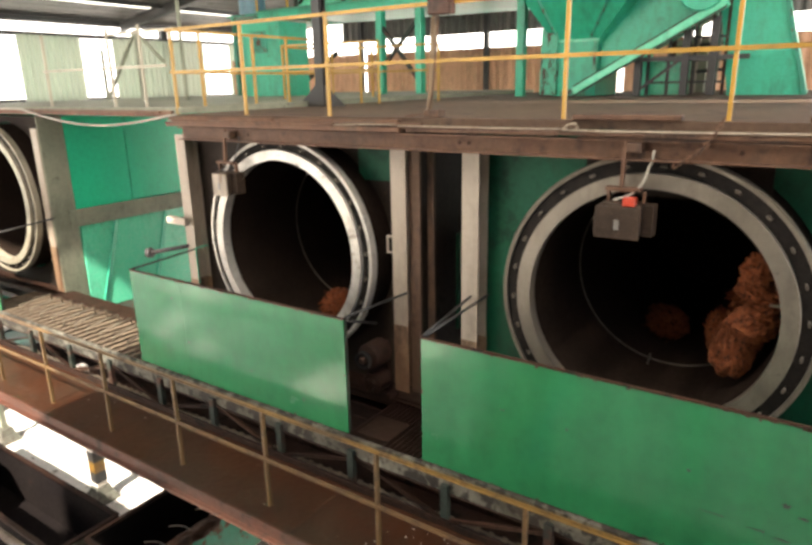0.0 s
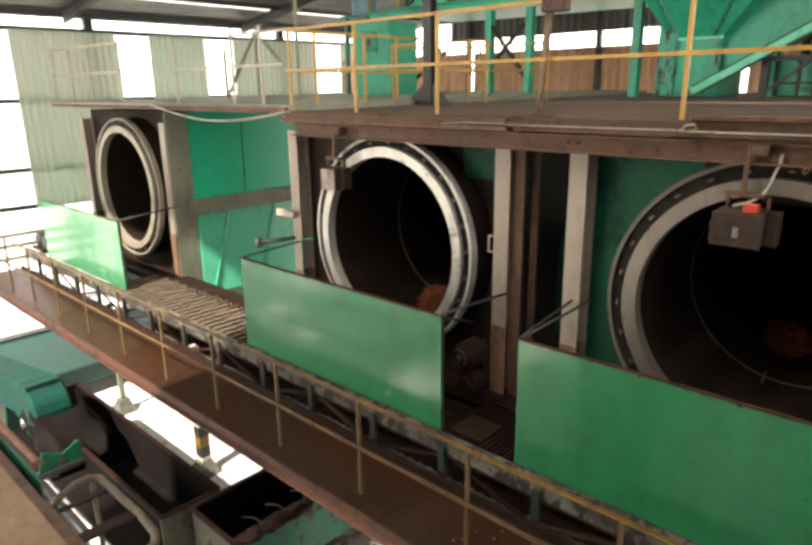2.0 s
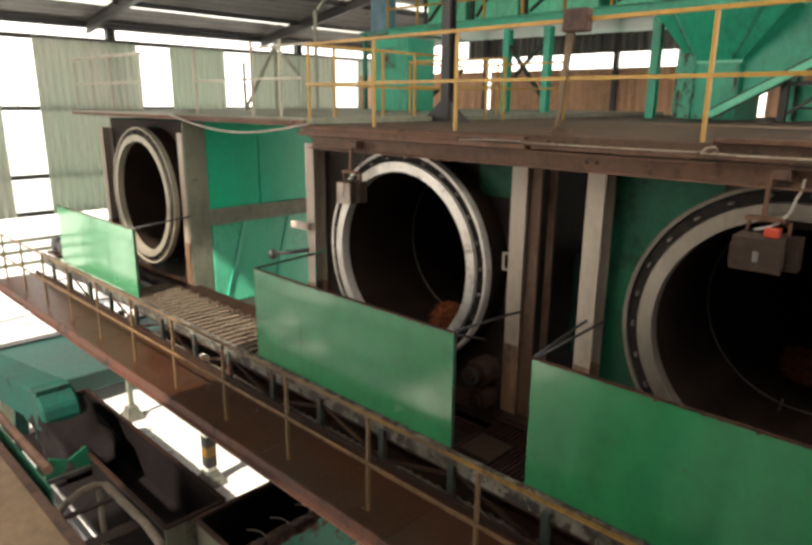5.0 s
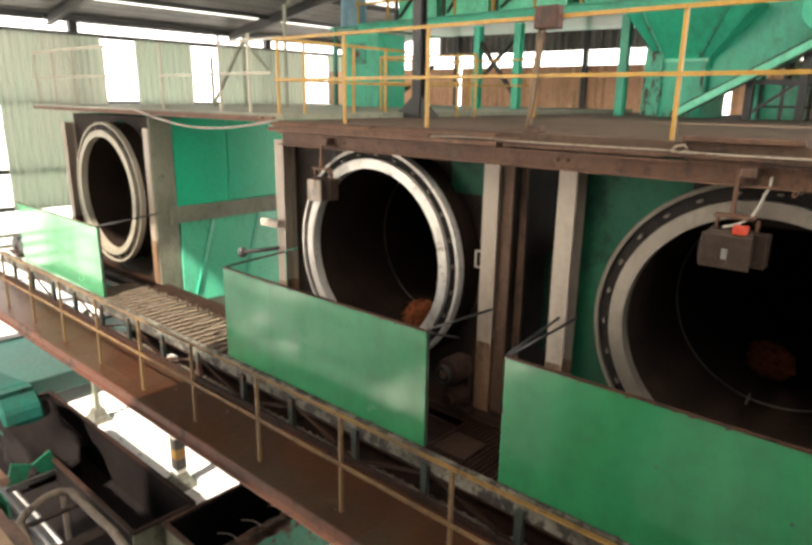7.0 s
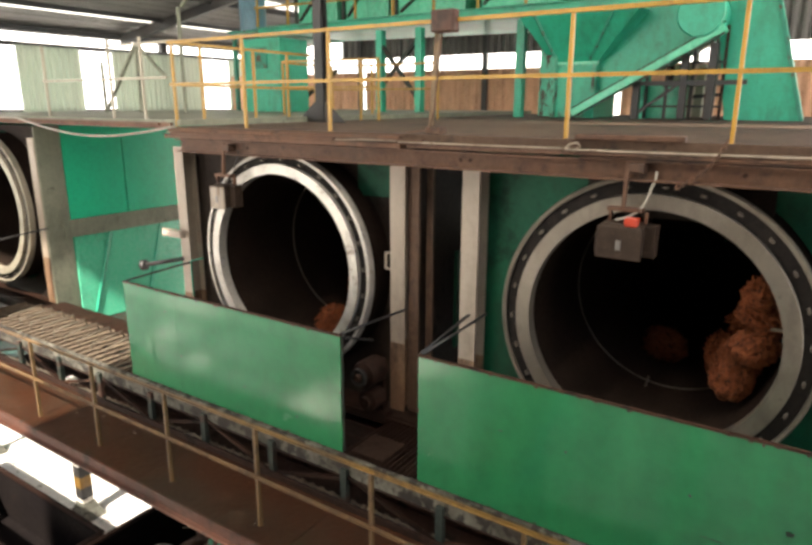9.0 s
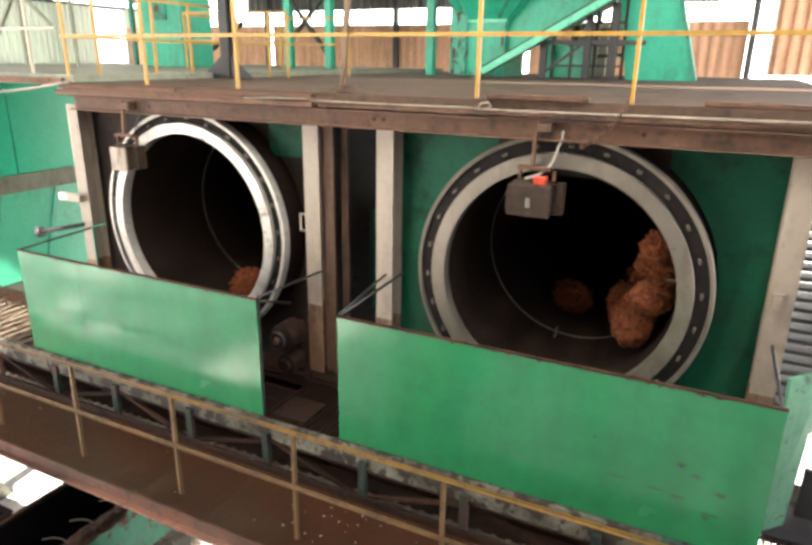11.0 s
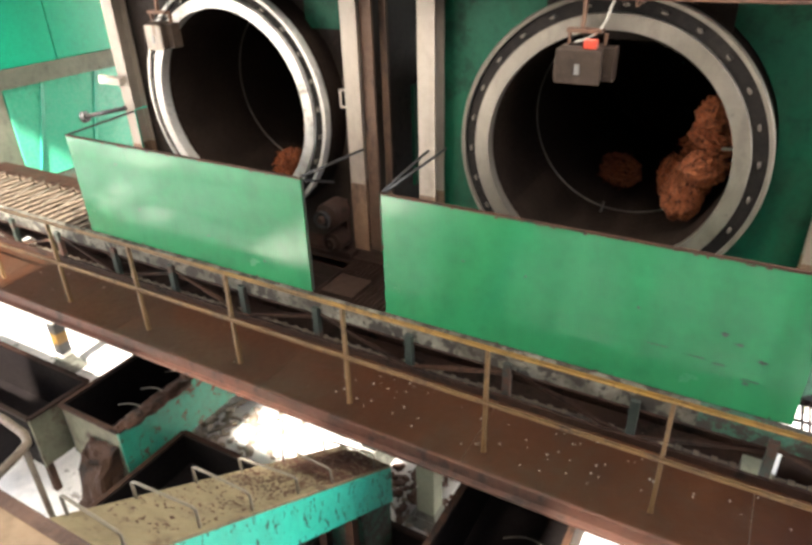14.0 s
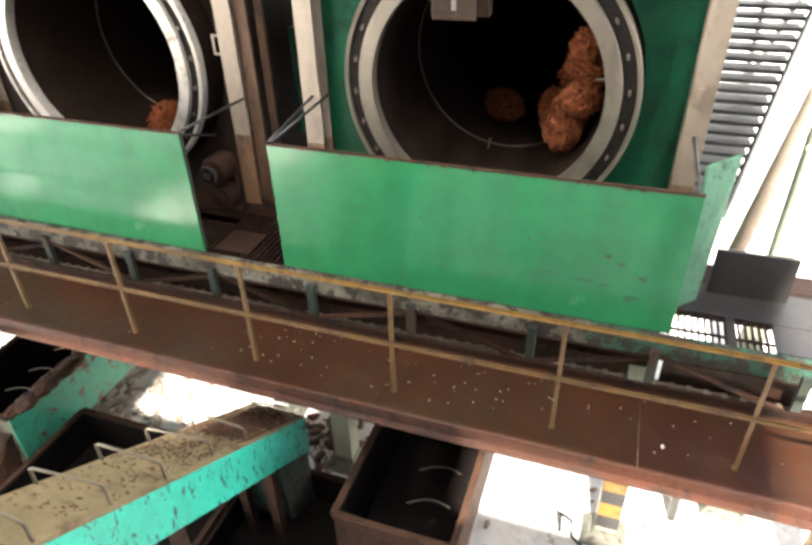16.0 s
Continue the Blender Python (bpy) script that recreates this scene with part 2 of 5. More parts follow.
BROWNWALL = surface("brown_sheet", (0.46, 0.24, 0.14), (0.54, 0.3, 0.18), (0.2, 0.1, 0.06), 0.6, rough=0.7, big=0.9, bump=0.2, clean=True, spread=0.2)
ROOF = surface("roof_sheet", (0.16, 0.15, 0.14), (0.22, 0.2, 0.18), (0.1, 0.07, 0.05), 0.6, rough=0.6)
BLUE = surface("blue_plastic", (0.2, 0.42, 0.55), (0.24, 0.46, 0.58), None, rough=0.4)
FOOT = surface("grimy_grey_foot", (0.1, 0.1, 0.08), (0.16, 0.15, 0.12), (0.05, 0.04, 0.03), 0.55, rough=0.8, big=4, bump=0.4, clean=True)
PIPE = surface("grimy_grey_pipe", (0.11, 0.075, 0.05), (0.16, 0.12, 0.085), (0.05, 0.028, 0.017), 0.55, rough=0.6, big=4, bump=0.3, clean=True, spread=0.15)
SOIL = surface("outer_yard", (0.8, 0.78, 0.74), (0.72, 0.7, 0.65), (0.4, 0.36, 0.3), 0.64, rough=0.9, big=0.2, fine=3, clean=True, dirt=0.0)


def translucent_sheet(name, tone, stain, passing):
    m, nt, b = nodes_of(name)
    n = tex(nt, "ShaderNodeTexNoise", 0.7, 4.0, (1, 1, 0.3))
    col = mix(nt, ramp(nt, n.outputs[0], 0.35, 0.7).outputs[0], tone, stain)
    nt.links.new(col, b.inputs["Base Color"])
    b.inputs["Roughness"].default_value = 0.5
    t = nt.nodes.new("ShaderNodeBsdfTranslucent")
    nt.links.new(col, t.inputs["Color"])
    s = nt.nodes.new("ShaderNodeMixShader")
    s.inputs[0].default_value = passing
    nt.links.new(b.outputs[0], s.inputs[1])
    nt.links.new(t.outputs[0], s.inputs[2])
    nt.links.new(s.outputs[0], nt.nodes["Material Output"].inputs["Surface"])
    return m


SHEET = translucent_sheet("green_translucent_sheet", (0.34, 0.4, 0.31), (0.38, 0.38, 0.31), 0.27)
SKYLIGHT = translucent_sheet("milky_skylight_sheet", (0.9, 0.89, 0.84), (0.82, 0.8, 0.73), 0.75)


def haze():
    m, nt, b = nodes_of("backdrop_glow")
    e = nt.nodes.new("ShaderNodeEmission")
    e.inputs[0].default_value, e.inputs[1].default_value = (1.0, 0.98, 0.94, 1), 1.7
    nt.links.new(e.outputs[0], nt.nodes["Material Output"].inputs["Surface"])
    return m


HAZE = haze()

# ---- builders ----


def box(bm, x0, x1, y0, y1, z0, z1):
    vs = [bm.verts.new((x, y, z)) for x in (x0, x1) for y in (y0, y1) for z in (z0, z1)]
    for f in ((0, 1, 3, 2), (4, 6, 7, 5), (0, 4, 5, 1), (2, 3, 7, 6), (0, 2, 6, 4), (1, 5, 7, 3)):
        bm.faces.new([vs[i] for i in f])
    return bm


def hexa(bm, low, high):
    """A solid between two four-cornered rings."""
    a, b = [bm.verts.new(p) for p in low], [bm.verts.new(p) for p in high]
    bm.faces.new(a[::-1])
    bm.faces.new(b)
    for i in range(4):
        bm.faces.new((a[i], a[(i + 1) % 4], b[(i + 1) % 4], b[i]))
    return bm


def hsection(bm, x0, x1, y0, y1, t, z0, z1):
    """An upright H-section, its flanges facing y."""
    m = (x0 + x1) / 2
    line = [(x0, y0), (x1, y0), (x1, y0 + t), (m + t / 2, y0 + t), (m + t / 2, y1 - t), (x1, y1 - t), (x1, y1), (x0, y1), (x0, y1 - t), (m - t / 2, y1 - t), (m - t / 2, y0 + t), (x0, y0 + t)]
    a, b = [[bm.verts.new((x, y, z)) for x, y in line] for z in (z0, z1)]
    bm.faces.new(a[::-1])
    bm.faces.new(b)
    for k in range(12):
        bm.faces.new((a[k], a[(k + 1) % 12], b[(k + 1) % 12], b[k]))
    return bm


def bar(bm, p, q, w, h, up=(0, 0, 1)):
    """A square bar from p to q, w wide and h high."""
    p, q = Vector(p), Vector(q)
    d = (q - p).normalized()
    u = Vector(up)
    if abs(d.dot(u)) > 0.99:
        u = Vector((0, 1, 0))
    s = d.cross(u).normalized()
    u = s.cross(d)
    ring = [(-w / 2, -h / 2), (w / 2, -h / 2), (w / 2, h / 2), (-w / 2, h / 2)]
    return hexa(bm, [p + s * a + u * b for a, b in ring], [q + s * a + u * b for a, b in ring])


def angle_bar(bm, p, q, w, t=0.006, up=(0, 0, 1)):
    """An L-section from p to q."""
    p, q = Vector(p), Vector(q)
    d = (q - p).normalized()
    u = Vector(up)
    if abs(d.dot(u)) > 0.99:
        u = Vector((0, 1, 0))
    s = d.cross(u).normalized()
    u = s.cross(d)
    bar(bm, p + s * (w / 2), q + s * (w / 2), w, t, u)
    bar(bm, p + u * (w / 2 + t / 2), q + u * (w / 2 + t / 2), t, w, u)
    return bm


def ibeam(bm, p, q, w, h, t=0.012):
    p, q = Vector(p), Vector(q)
    up = Vector((0, 0, 1)) if abs((q - p).normalized().z) < 0.9 else Vector((0, 1, 0))
    bar(bm, p + up * (h / 2 - t / 2), q + up * (h / 2 - t / 2), w, t, up)
    bar(bm, p - up * (h / 2 - t / 2), q - up * (h / 2 - t / 2), w, t, up)
    bar(bm, p, q, t, h - 2 * t, up)
    return bm


def tube(bm, pts, r, n=8):
    """A round rod along a line of points."""
    pts = [Vector(p) for p in pts]
    rings = []
    for i, p in enumerate(pts):
        d = (pts[min(i + 1, len(pts) - 1)] - pts[max(i - 1, 0)]).normalized()
        u = Vector((0, 0, 1)) if abs(d.z) < 0.9 else Vector((0, 1, 0))
        s = d.cross(u).normalized()
        u = s.cross(d)
        rings.append([bm.verts.new(p + r * (s * math.cos(2 * math.pi * k / n) + u * math.sin(2 * math.pi * k / n))) for k in range(n)])
    for a, b in zip(rings, rings[1:]):
        for k in range(n):
            f = bm.faces.new((a[k], a[(k + 1) % n], b[(k + 1) % n], b[k]))
            f.smooth = True
    bm.faces.new(rings[0][::-1])
    bm.faces.new(rings[-1])
    return bm


def lathe(bm, profile, cx, cz, n=96, closed=True):
    """A profile of (radius, y) turned round the axis through cx, cz that runs along y."""
    rings = []
    for r, y in profile:
        rings.append([bm.verts.new((cx + r * math.cos(2 * math.pi * k / n), y, cz + r * math.sin(2 * math.pi * k / n))) for k in range(n)])
    pairs = list(zip(rings, rings[1:])) + ([(rings[-1], rings[0])] if closed else [])
    for a, b in pairs:
        for k in range(n):
            f = bm.faces.new((a[k], a[(k + 1) % n], b[(k + 1) % n], b[k]))
    return bm


def holed_plate(bm, x0, x1, z0, z1, cx, cz, r, y0, y1, n=64):
    """A plate across y0..y1 with a round hole."""
    def edge(a):
        dx, dz = math.cos(a), math.sin(a)
        k = min(((x1 if dx > 0 else x0) - cx) / dx if abs(dx) > 1e-6 else 1e9, ((z1 if dz > 0 else z0) - cz) / dz if abs(dz) > 1e-6 else 1e9)
        return cx + dx * k, cz + dz * k
    ang = sorted([2 * math.pi * k / n for k in range(n)] + [math.atan2(z - cz, x - cx) % (2 * math.pi) for x in (x0, x1) for z in (z0, z1)])
    rings = []
    for y in (y0, y1):
        rings.append([bm.verts.new((cx + r * math.cos(a), y, cz + r * math.sin(a))) for a in ang])
        rings.append([bm.verts.new((edge(a)[0], y, edge(a)[1])) for a in ang])
    m = len(ang)
    for a, b in ((0, 1), (1, 3), (3, 2), (2, 0)):
        for k in range(m):
            bm.faces.new((rings[a][k], rings[a][(k + 1) % m], rings[b][(k + 1) % m], rings[b][k]))
    return bm


def mesh_of(bm, name, material, shift=(0, 0, 0), bevel=0.0):
    if bevel:
        bmesh.ops.bevel(bm, geom=list(bm.edges), offset=bevel, segments=1, affect="EDGES", clamp_overlap=True)
    bmesh.ops.recalc_face_normals(bm, faces=bm.faces)
    bmesh.ops.translate(bm, verts=bm.verts, vec=-Vector(shift))
    me = bpy.data.meshes.new(name)
    bm.to_mesh(me)
    bm.free()
    me.materials.append(material)
    return me


def root_of(ob):
    while ob.parent:
        ob = ob.parent
    return ob


def thing(name, at, label, category, group="", kind=""):
    ob = new(name)
    ob.location = at
    ob.empty_display_size = 0.1
    return tagged(ob, label, category, group, kind)


def part(name, bm, material, parent, label="", bevel=0.0):
    ob = new(name, mesh_of(bm, name, material, root_of(parent).location, bevel))
    ob.parent = parent
    return tagged(ob, label)


def solid(name, bm, material, label, category, group="", kind="", bevel=0.0):
    """A thing of one mesh."""
    ob = new(name, mesh_of(bm, name, material, (0, 0, 0), bevel))
    return tagged(ob, label, category, group, kind)


def pieces(name, mesh, parent, places):
    """Alike pieces that share one mesh, at places in the world."""
    base = root_of(parent).location
    for m in places:
        ob = new(name, mesh)
        ob.parent = parent
        ob.matrix_basis = Matrix.Translation(-base) @ m


def B():
    return bmesh.new()


def at(x, y, z):
    return Matrix.Translation((x, y, z))


GROUND = -1.2

# ---- large structure ----
bm = B()
box(bm, -20.0, 14.0, -8.0, 20.0, GROUND - 0.3, GROUND)
tagged(solid("ground", bm, CONCRETE, "pale dirty concrete ground of the factory hall", "ground", kind="structure"))
bm = B()
box(bm, -400, 400, -400, 400, GROUND - 0.5, GROUND - 0.05)
solid("yard", bm, SOIL, "sunlit pale yard outside the hall", "ground", kind="structure")

# bright hazy distance all round: an added glowing cylinder that also lights the hall
bm = B()
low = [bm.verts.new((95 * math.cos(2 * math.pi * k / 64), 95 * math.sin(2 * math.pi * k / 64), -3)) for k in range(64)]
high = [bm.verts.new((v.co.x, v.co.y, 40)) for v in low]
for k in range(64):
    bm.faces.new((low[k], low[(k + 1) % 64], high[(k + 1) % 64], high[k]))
solid("backdrop", bm, HAZE, "glowing white backdrop for the open distance", "backdrop", kind="structure")

# roof, rising from the low eave in the west
bm, slit = B(), B()
for i in range(52):
    x0 = -20.6 + i * 0.45
    z = 7.3 + 0.16 * (x0 + 20.6)
    # south edge carried out past the purlins, unseen, to shade the drum fronts
    south = 0.3 if x0 < -6.8 else 5.3
    target = slit if i % 7 == 4 else bm
    vs = [target.verts.new(p) for p in ((x0, south, z), (x0 + 0.3, south, z + 0.048), (x0 + 0.45, south, z + 0.11), (x0 + 0.45, 22, z + 0.11), (x0 + 0.3, 22, z + 0.048), (x0, 22, z))]
    target.faces.new((vs[0], vs[1], vs[4], vs[5]))
    target.faces.new((vs[1], vs[2], vs[3], vs[4]))
solid("ceiling_slits", slit, SKYLIGHT, "narrow milky skylight rows in the sheet roof", "skylight", kind="structure")
solid("ceiling", bm, ROOF, "grey corrugated sheet roof over the hall", "roof", kind="structure")
bm = B()
for y in (7.6, 13.5, 18.5):
    ibeam(bm, (-20.2, y, 7.1), (3.5, y, 10.9), 0.18, 0.3)
for i in range(11):
    x = -20.2 + 2.3 * i
    bar(bm, (x, 7.5, 7.22 + 0.16 * (x + 20.2)), (x, 21, 7.22 + 0.16 * (x + 20.2)), 0.07, 0.14)
solid("trim", bm, BLACK, "dark steel rafters and purlins under the roof", "roof beam", kind="structure")

# west wall: hung translucent sheets with open gaps between them
wall = thing("wall_west", (-20, 3, GROUND), "green translucent corrugated sheets with bright open gaps", "wall", kind="structure")


def corrugated(bm, x, y0, y1, z0, z1, pitch=0.2, depth=0.035, along="y"):
    n = max(4, int((y1 - y0) / pitch * 4))
    prev = None
    for k in range(n + 1):
        y = y0 + (y1 - y0) * k / n
        d = depth * (1 if (k % 4) in (0, 1) else -1)
        c = [bm.verts.new((x + d, y, z) if along == "y" else (y, x + d, z)) for z in (z0, z1)]
        if prev:
            bm.faces.new((prev[0], c[0], c[1], prev[1]))
        prev = c
    return bm


for y0, y1, z0 in ((2.2, 5.08, 1.85), (6.03, 8.95, 1.85), (9.96, 11.94, 1.85), (12.97, 16.7, 1.85), (17.85, 21.5, 1.85)):
    part("sheet", corrugated(B(), -20.0, y0, y1, z0, 6.73), SHEET, wall)
bm = B()
for z in (6.76, 4.84, 2.95, 1.9):
    bar(bm, (-20.12, 1.8, z), (-20.12, 21.5, z), 0.06, 0.13)
part("rail", bm, BLACK, wall, "dark steel sheeting rails")
for y in (1.8, 8.3, 15.2, 21.3):
    bm = B()
    ibeam(bm, (-20.3, y, GROUND), (-20.3, y, 7.2), 0.2, 0.24)
    part("post", bm, BLACK, wall)
bm = B()
box(bm, -20.5, -20.3, 1.5, 21.8, 7.12, 7.3)
part("gutter", bm, BLACK, wall)

# unseen roofs added to shape the light: near platform, and skylight sheets between


def roof_rows(bm, x0, count, y0, z0, y1, z1, gaps=()):
    for i in range(count):
        x = x0 + i * 0.45
        spans = [(y0, y1)]
        for gx0, gx1, gy0, gy1 in gaps:
            if x + 0.45 > gx0 and x < gx1:
                spans = [p for a, b in spans for p in ((a, min(b, gy0)), (max(a, gy1), b)) if p[1] - p[0] > 0.01]
        for a, b in spans:
            za, zb = (z0 + (z1 - z0) * (v - y0) / (y1 - y0) for v in (a, b))
            vs = [bm.verts.new(q) for q in ((x, a, za), (x + 0.3, a, za), (x + 0.45, a, za + 0.06), (x + 0.45, b, zb + 0.06), (x + 0.3, b, zb), (x, b, zb))]
            bm.faces.new((vs[0], vs[1], vs[4], vs[5]))
            bm.faces.new((vs[1], vs[2], vs[3], vs[4]))
    return bm


solid("ceiling_near", roof_rows(B(), -6.7, 21, -7.3, 8.3, -1.2, 8.64, ((-3.9, -1.9, -3.7, -3.0), (0.9, 2.8, -4.5, -2.95))), ROOF, "added unseen sheet roof over the near platform, with gaps that shape the sun", "roof", kind="structure")
solid("ceiling_skylight", roof_rows(B(), -6.7, 21, -1.19, 8.6, 5.6, 9.3), SKYLIGHT, "added unseen translucent sheets between the roofs that soften the sun", "skylight", kind="structure")
# added unseen roof; its gaps drop sun spots that the guard reflects
solid("ceiling_yard", roof_rows(B(), -19.4, 26, -14.0, 8.5, -5.8, 8.7, ((-13.3, -12.7, -9.3, -8.7), (-13.6, -13.2, -10.1, -9.4), (-11.7, -11.2, -9.5, -8.9), (-16.6, -14.0, -12.8, -11.5))), ROOF, "added unseen sheet roof over the side yard, with gaps for sun spots", "roof", kind="structure")

# south wall, behind the near platform: unseen, added to block light
bm = B()
box(bm, -6.5, 9, -7.3, -7.0, GROUND, 8.2)
solid("wall_south", bm, ROOF, "unseen grey wall added behind the near platform to block light", "wall", kind="structure")

# east wall, unseen, added to keep side light off the drums
bm = B()
box(bm, 8.7, 9.0, -7.0, 2.4, GROUND, 8.2)
solid("wall_east", bm, ROOF, "unseen grey wall added at the end of the near platform to block light", "wall", kind="structure")

# north wall
wall = thing("wall_north", (-6, 18, 4.6), "brown sheet wall with a bright open band above", "wall", kind="structure")
for x0, x1 in ((-20, -13.6), (-13.4, -8.9), (-8.88, -5.0), (-4.85, -3.3), (-3.28, 0.4)):
    part("sheet", corrugated(B(), 18.0, x0, x1, 4.6, 6.12, 0.25, 0.012, "x"), BROWNWALL, wall)
bm = B()
for x in (-13.5, -8.85, -3.25, 0.5):
    bar(bm, (x, 17.85, GROUND), (x, 17.85, 10), 0.14, 0.14)
part("post", bm, BLACK, wall)
part("upper_sheet", corrugated(B(), 18.1, -14.5, 2.5, 6.55, 11.5, 0.25, 0.03, "x"), ROOF, wall)
part("east_sheet", corrugated(B(), 17.6, 0.9, 2.2, 4.9, 8.6, 0.25, 0.03, "x"), BROWNWALL, wall)

# upper deck
bm = B()
hexa(bm, [(-6.95, 5.42, 4.7), (1.5, 5.42, 4.7), (1.5, 17, 4.72), (-6.95, 17, 4.72)], [(-6.95, 5.42, 4.775), (1.5, 5.42, 4.775), (1.5, 17, 4.84), (-6.95, 17, 4.84)])
solid("upper_deck", bm, DECK, "dusty brown upper working deck over the threshers", "deck", kind="structure")
bm = B()
hexa(bm, [(-16, 5.5, 4.78), (-6.96, 5.5, 4.78), (-6.96, 17, 4.78), (-16, 17, 4.78)], [(-16, 5.5, 4.86), (-6.96, 5.5, 4.86), (-6.96, 17, 4.92), (-16, 17, 4.92)])
solid("upper_deck_west", bm, GREYGREEN, "grey-green raised part of the upper deck", "deck", kind="structure")
edge = thing("deck_edge", (-1, 5.4, 4.6), "grimy brown steel edge of the deck, layered and dented", "deck edge", kind="structure")
bm = B()
bar(bm, (-6.85, 5.4, 4.545), (1.5, 5.4, 4.545), 0.012, 0.15)
bar(bm, (-6.85, 5.36, 4.62), (1.5, 5.36, 4.62), 0.1, 0.014)
bar(bm, (-6.85, 5.36, 4.47), (1.5, 5.36, 4.47), 0.1, 0.014)
part("channel", bm, TIMBER, edge)
rng = random.Random(3)
for k, (x0, x1, y, z, w, h) in enumerate(((-7.05, -3.35, 5.36, 4.66, 0.13, 0.05), (-6.9, -4.2, 5.31, 4.70, 0.05, 0.03), (-7.1, -5.2, 5.43, 4.735, 0.1, 0.05), (-5.1, -3.4, 5.42, 4.73, 0.12, 0.035), (-3.3, -1.75, 5.37, 4.665, 0.1, 0.04), (-1.62, -0.75, 5.42, 4.80, 0.12, 0.045), (-1.7, 1.5, 5.38, 4.665, 0.1, 0.04), (0.1, 1.4, 5.5, 4.80, 0.14, 0.04))):
    bm = B()
    bar(bm, (x0, y, z), (x1, y + rng.uniform(-0.02, 0.02), z + rng.uniform(-0.012, 0.012)), w, h)
    part("plank", bm, TIMBER, edge, bevel=0.006)
bm = B()
bar(bm, (-15.8, 5.46, 4.8), (-7.1, 5.46, 4.78), 0.05, 0.08)
bar(bm, (-15.6, 5.4, 4.84), (-7.3, 5.42, 4.8), 0.04, 0.03)
part("west_edge", bm, TIMBER, edge)
for k in range(9):
    x0 = -7.1 + 0.93 * k + rng.uniform(-0.2, 0.2)
    z = 4.635 + 0.022 * (k % 3) + (0.05 if x0 < -3.6 else 0.0)
    bm = B()
    bar(bm, (x0, 5.315 + 0.02 * (k % 3), z), (min(1.5, x0 + rng.uniform(1.2, 2.6)), 5.33 + 0.02 * (k % 2), z + rng.uniform(-0.02, 0.02)), 0.05, 0.016)
    part("edge_strip", bm, TIMBER if k % 3 else RUSTY, edge)
bm = B()
for x in (-5.62, -2.72, -2.62, -0.3):
    tube(bm, [(x, 5.405, 4.55), (x, 5.385, 4.55)], 0.018, 8)
part("bolt_head", bm, RUSTY, edge)

# lower walkway
walkway = thing("walkway", (-5, 3.8, 1.17), "brown oil-stained steel walkway with loose fruitlets on it", "walkway", kind="structure")
for k in range(11):
    x0 = -16.0 + 2.1 * k
    bm = B()
    box(bm, x0, x0 + 2.095, 3.42, 4.27, 1.145, 1.17)
    part("floor_plate", bm, FLOOR, walkway)
bm = B()
bar(bm, (-16, 3.405, 1.12), (7.1, 3.405, 1.12), 0.03, 0.13)
bar(bm, (-16, 3.37, 1.07), (7.1, 3.37, 1.07), 0.08, 0.02)
part("edge_channel", bm, REDLEAD, walkway, "red oxide edge channel")
bm = B()
bar(bm, (-16, 4.29, 1.19), (7.1, 4.29, 1.19), 0.03, 0.09)
part("kerb", bm, BROWNCASE, walkway)
for k in range(16):
    part("joist", bar(B(), (-15.5 + 1.5 * k, 3.42, 1.1), (-15.5 + 1.5 * k, 4.4, 1.1), 0.06, 0.09), RUSTY, walkway)

# grating platform in front of the drums
platform = thing("platform", (-5, 5, 1.64), "dirty open grating platform under the drums", "platform", kind="structure")
part("edge_beam", bar(B(), (-16, 4.46, 1.525), (0.3, 4.46, 1.525), 0.05, 0.22), MOSSY, platform, "mossy grey edge beam with flaking paint")
part("edge_beam", bar(B(), (0.301, 4.46, 1.525), (4.5, 4.46, 1.525), 0.05, 0.22), STAINED_DARK, platform, "stained green edge beam")
for x0 in (-16 + 2.05 * k for k in range(10)):
    part("edge_flange", bar(B(), (x0, 4.455, 1.412), (x0 + 2.04, 4.455, 1.412), 0.08, 0.012), BROWNCASE, platform)
for y, z, w, h in ((5.36, 1.6, 0.05, 0.08), (5.6, 1.56, 0.3, 0.1)):
    part("edge_beam", bar(B(), (-16, y, z), (4.5, y, z), w, h), BROWNCASE, platform)
# closed plates round the slotted end of the grating
for b in ((0.99, 3.2, 4.86, 5.33, 1.6, 1.645), (1.73, 3.2, 4.49, 4.858, 1.6, 1.643), (1.37, 1.44, 4.49, 4.858, 1.595, 1.64)):
    part("cover_plate", box(B(), *b), BLACK, platform, "dark greasy cover plate")
me = mesh_of(bar(B(), (0, -0.43, 0), (0, 0.43, 0), 0.014, 0.04), "grate_bar", BROWNCASE)
xs = [-3.5 + 0.055 * k for k in range(19)]
pieces("grate_bar", me, platform, [at(x, 4.91, 1.62) for x in xs])
me = mesh_of(bar(B(), (0, -0.19, 0), (0, 0.19, 0), 0.012, 0.04), "grate_bar", BROWNCASE)
pieces("grate_bar", me, platform, [at(1.0 + 0.052 * k, 4.67, 1.618) for k in range(14)])
me = mesh_of(bar(B(), (0, -0.43, 0), (0, 0.43, 0), 0.07, 0.03), "grate_bar", GRATE)
pieces("grate_bar", me, platform, [at(-7.3 - 0.165 * k, 4.91, 1.622) for k in range(26)])
for y in (4.62, 4.85, 5.1, 5.28):
    part("cross_bar", bar(B(), (-16, y, 1.605), (4.5, y, 1.605), 0.02, 0.02), BROWNCASE, platform)
me = mesh_of(tube(B(), [(0, -0.3, 0), (0, -0.3, 0.1), (0.03, 0.28, 0.12), (0.03, 0.3, 0)], 0.012, 6), "loop_rod", REBAR)
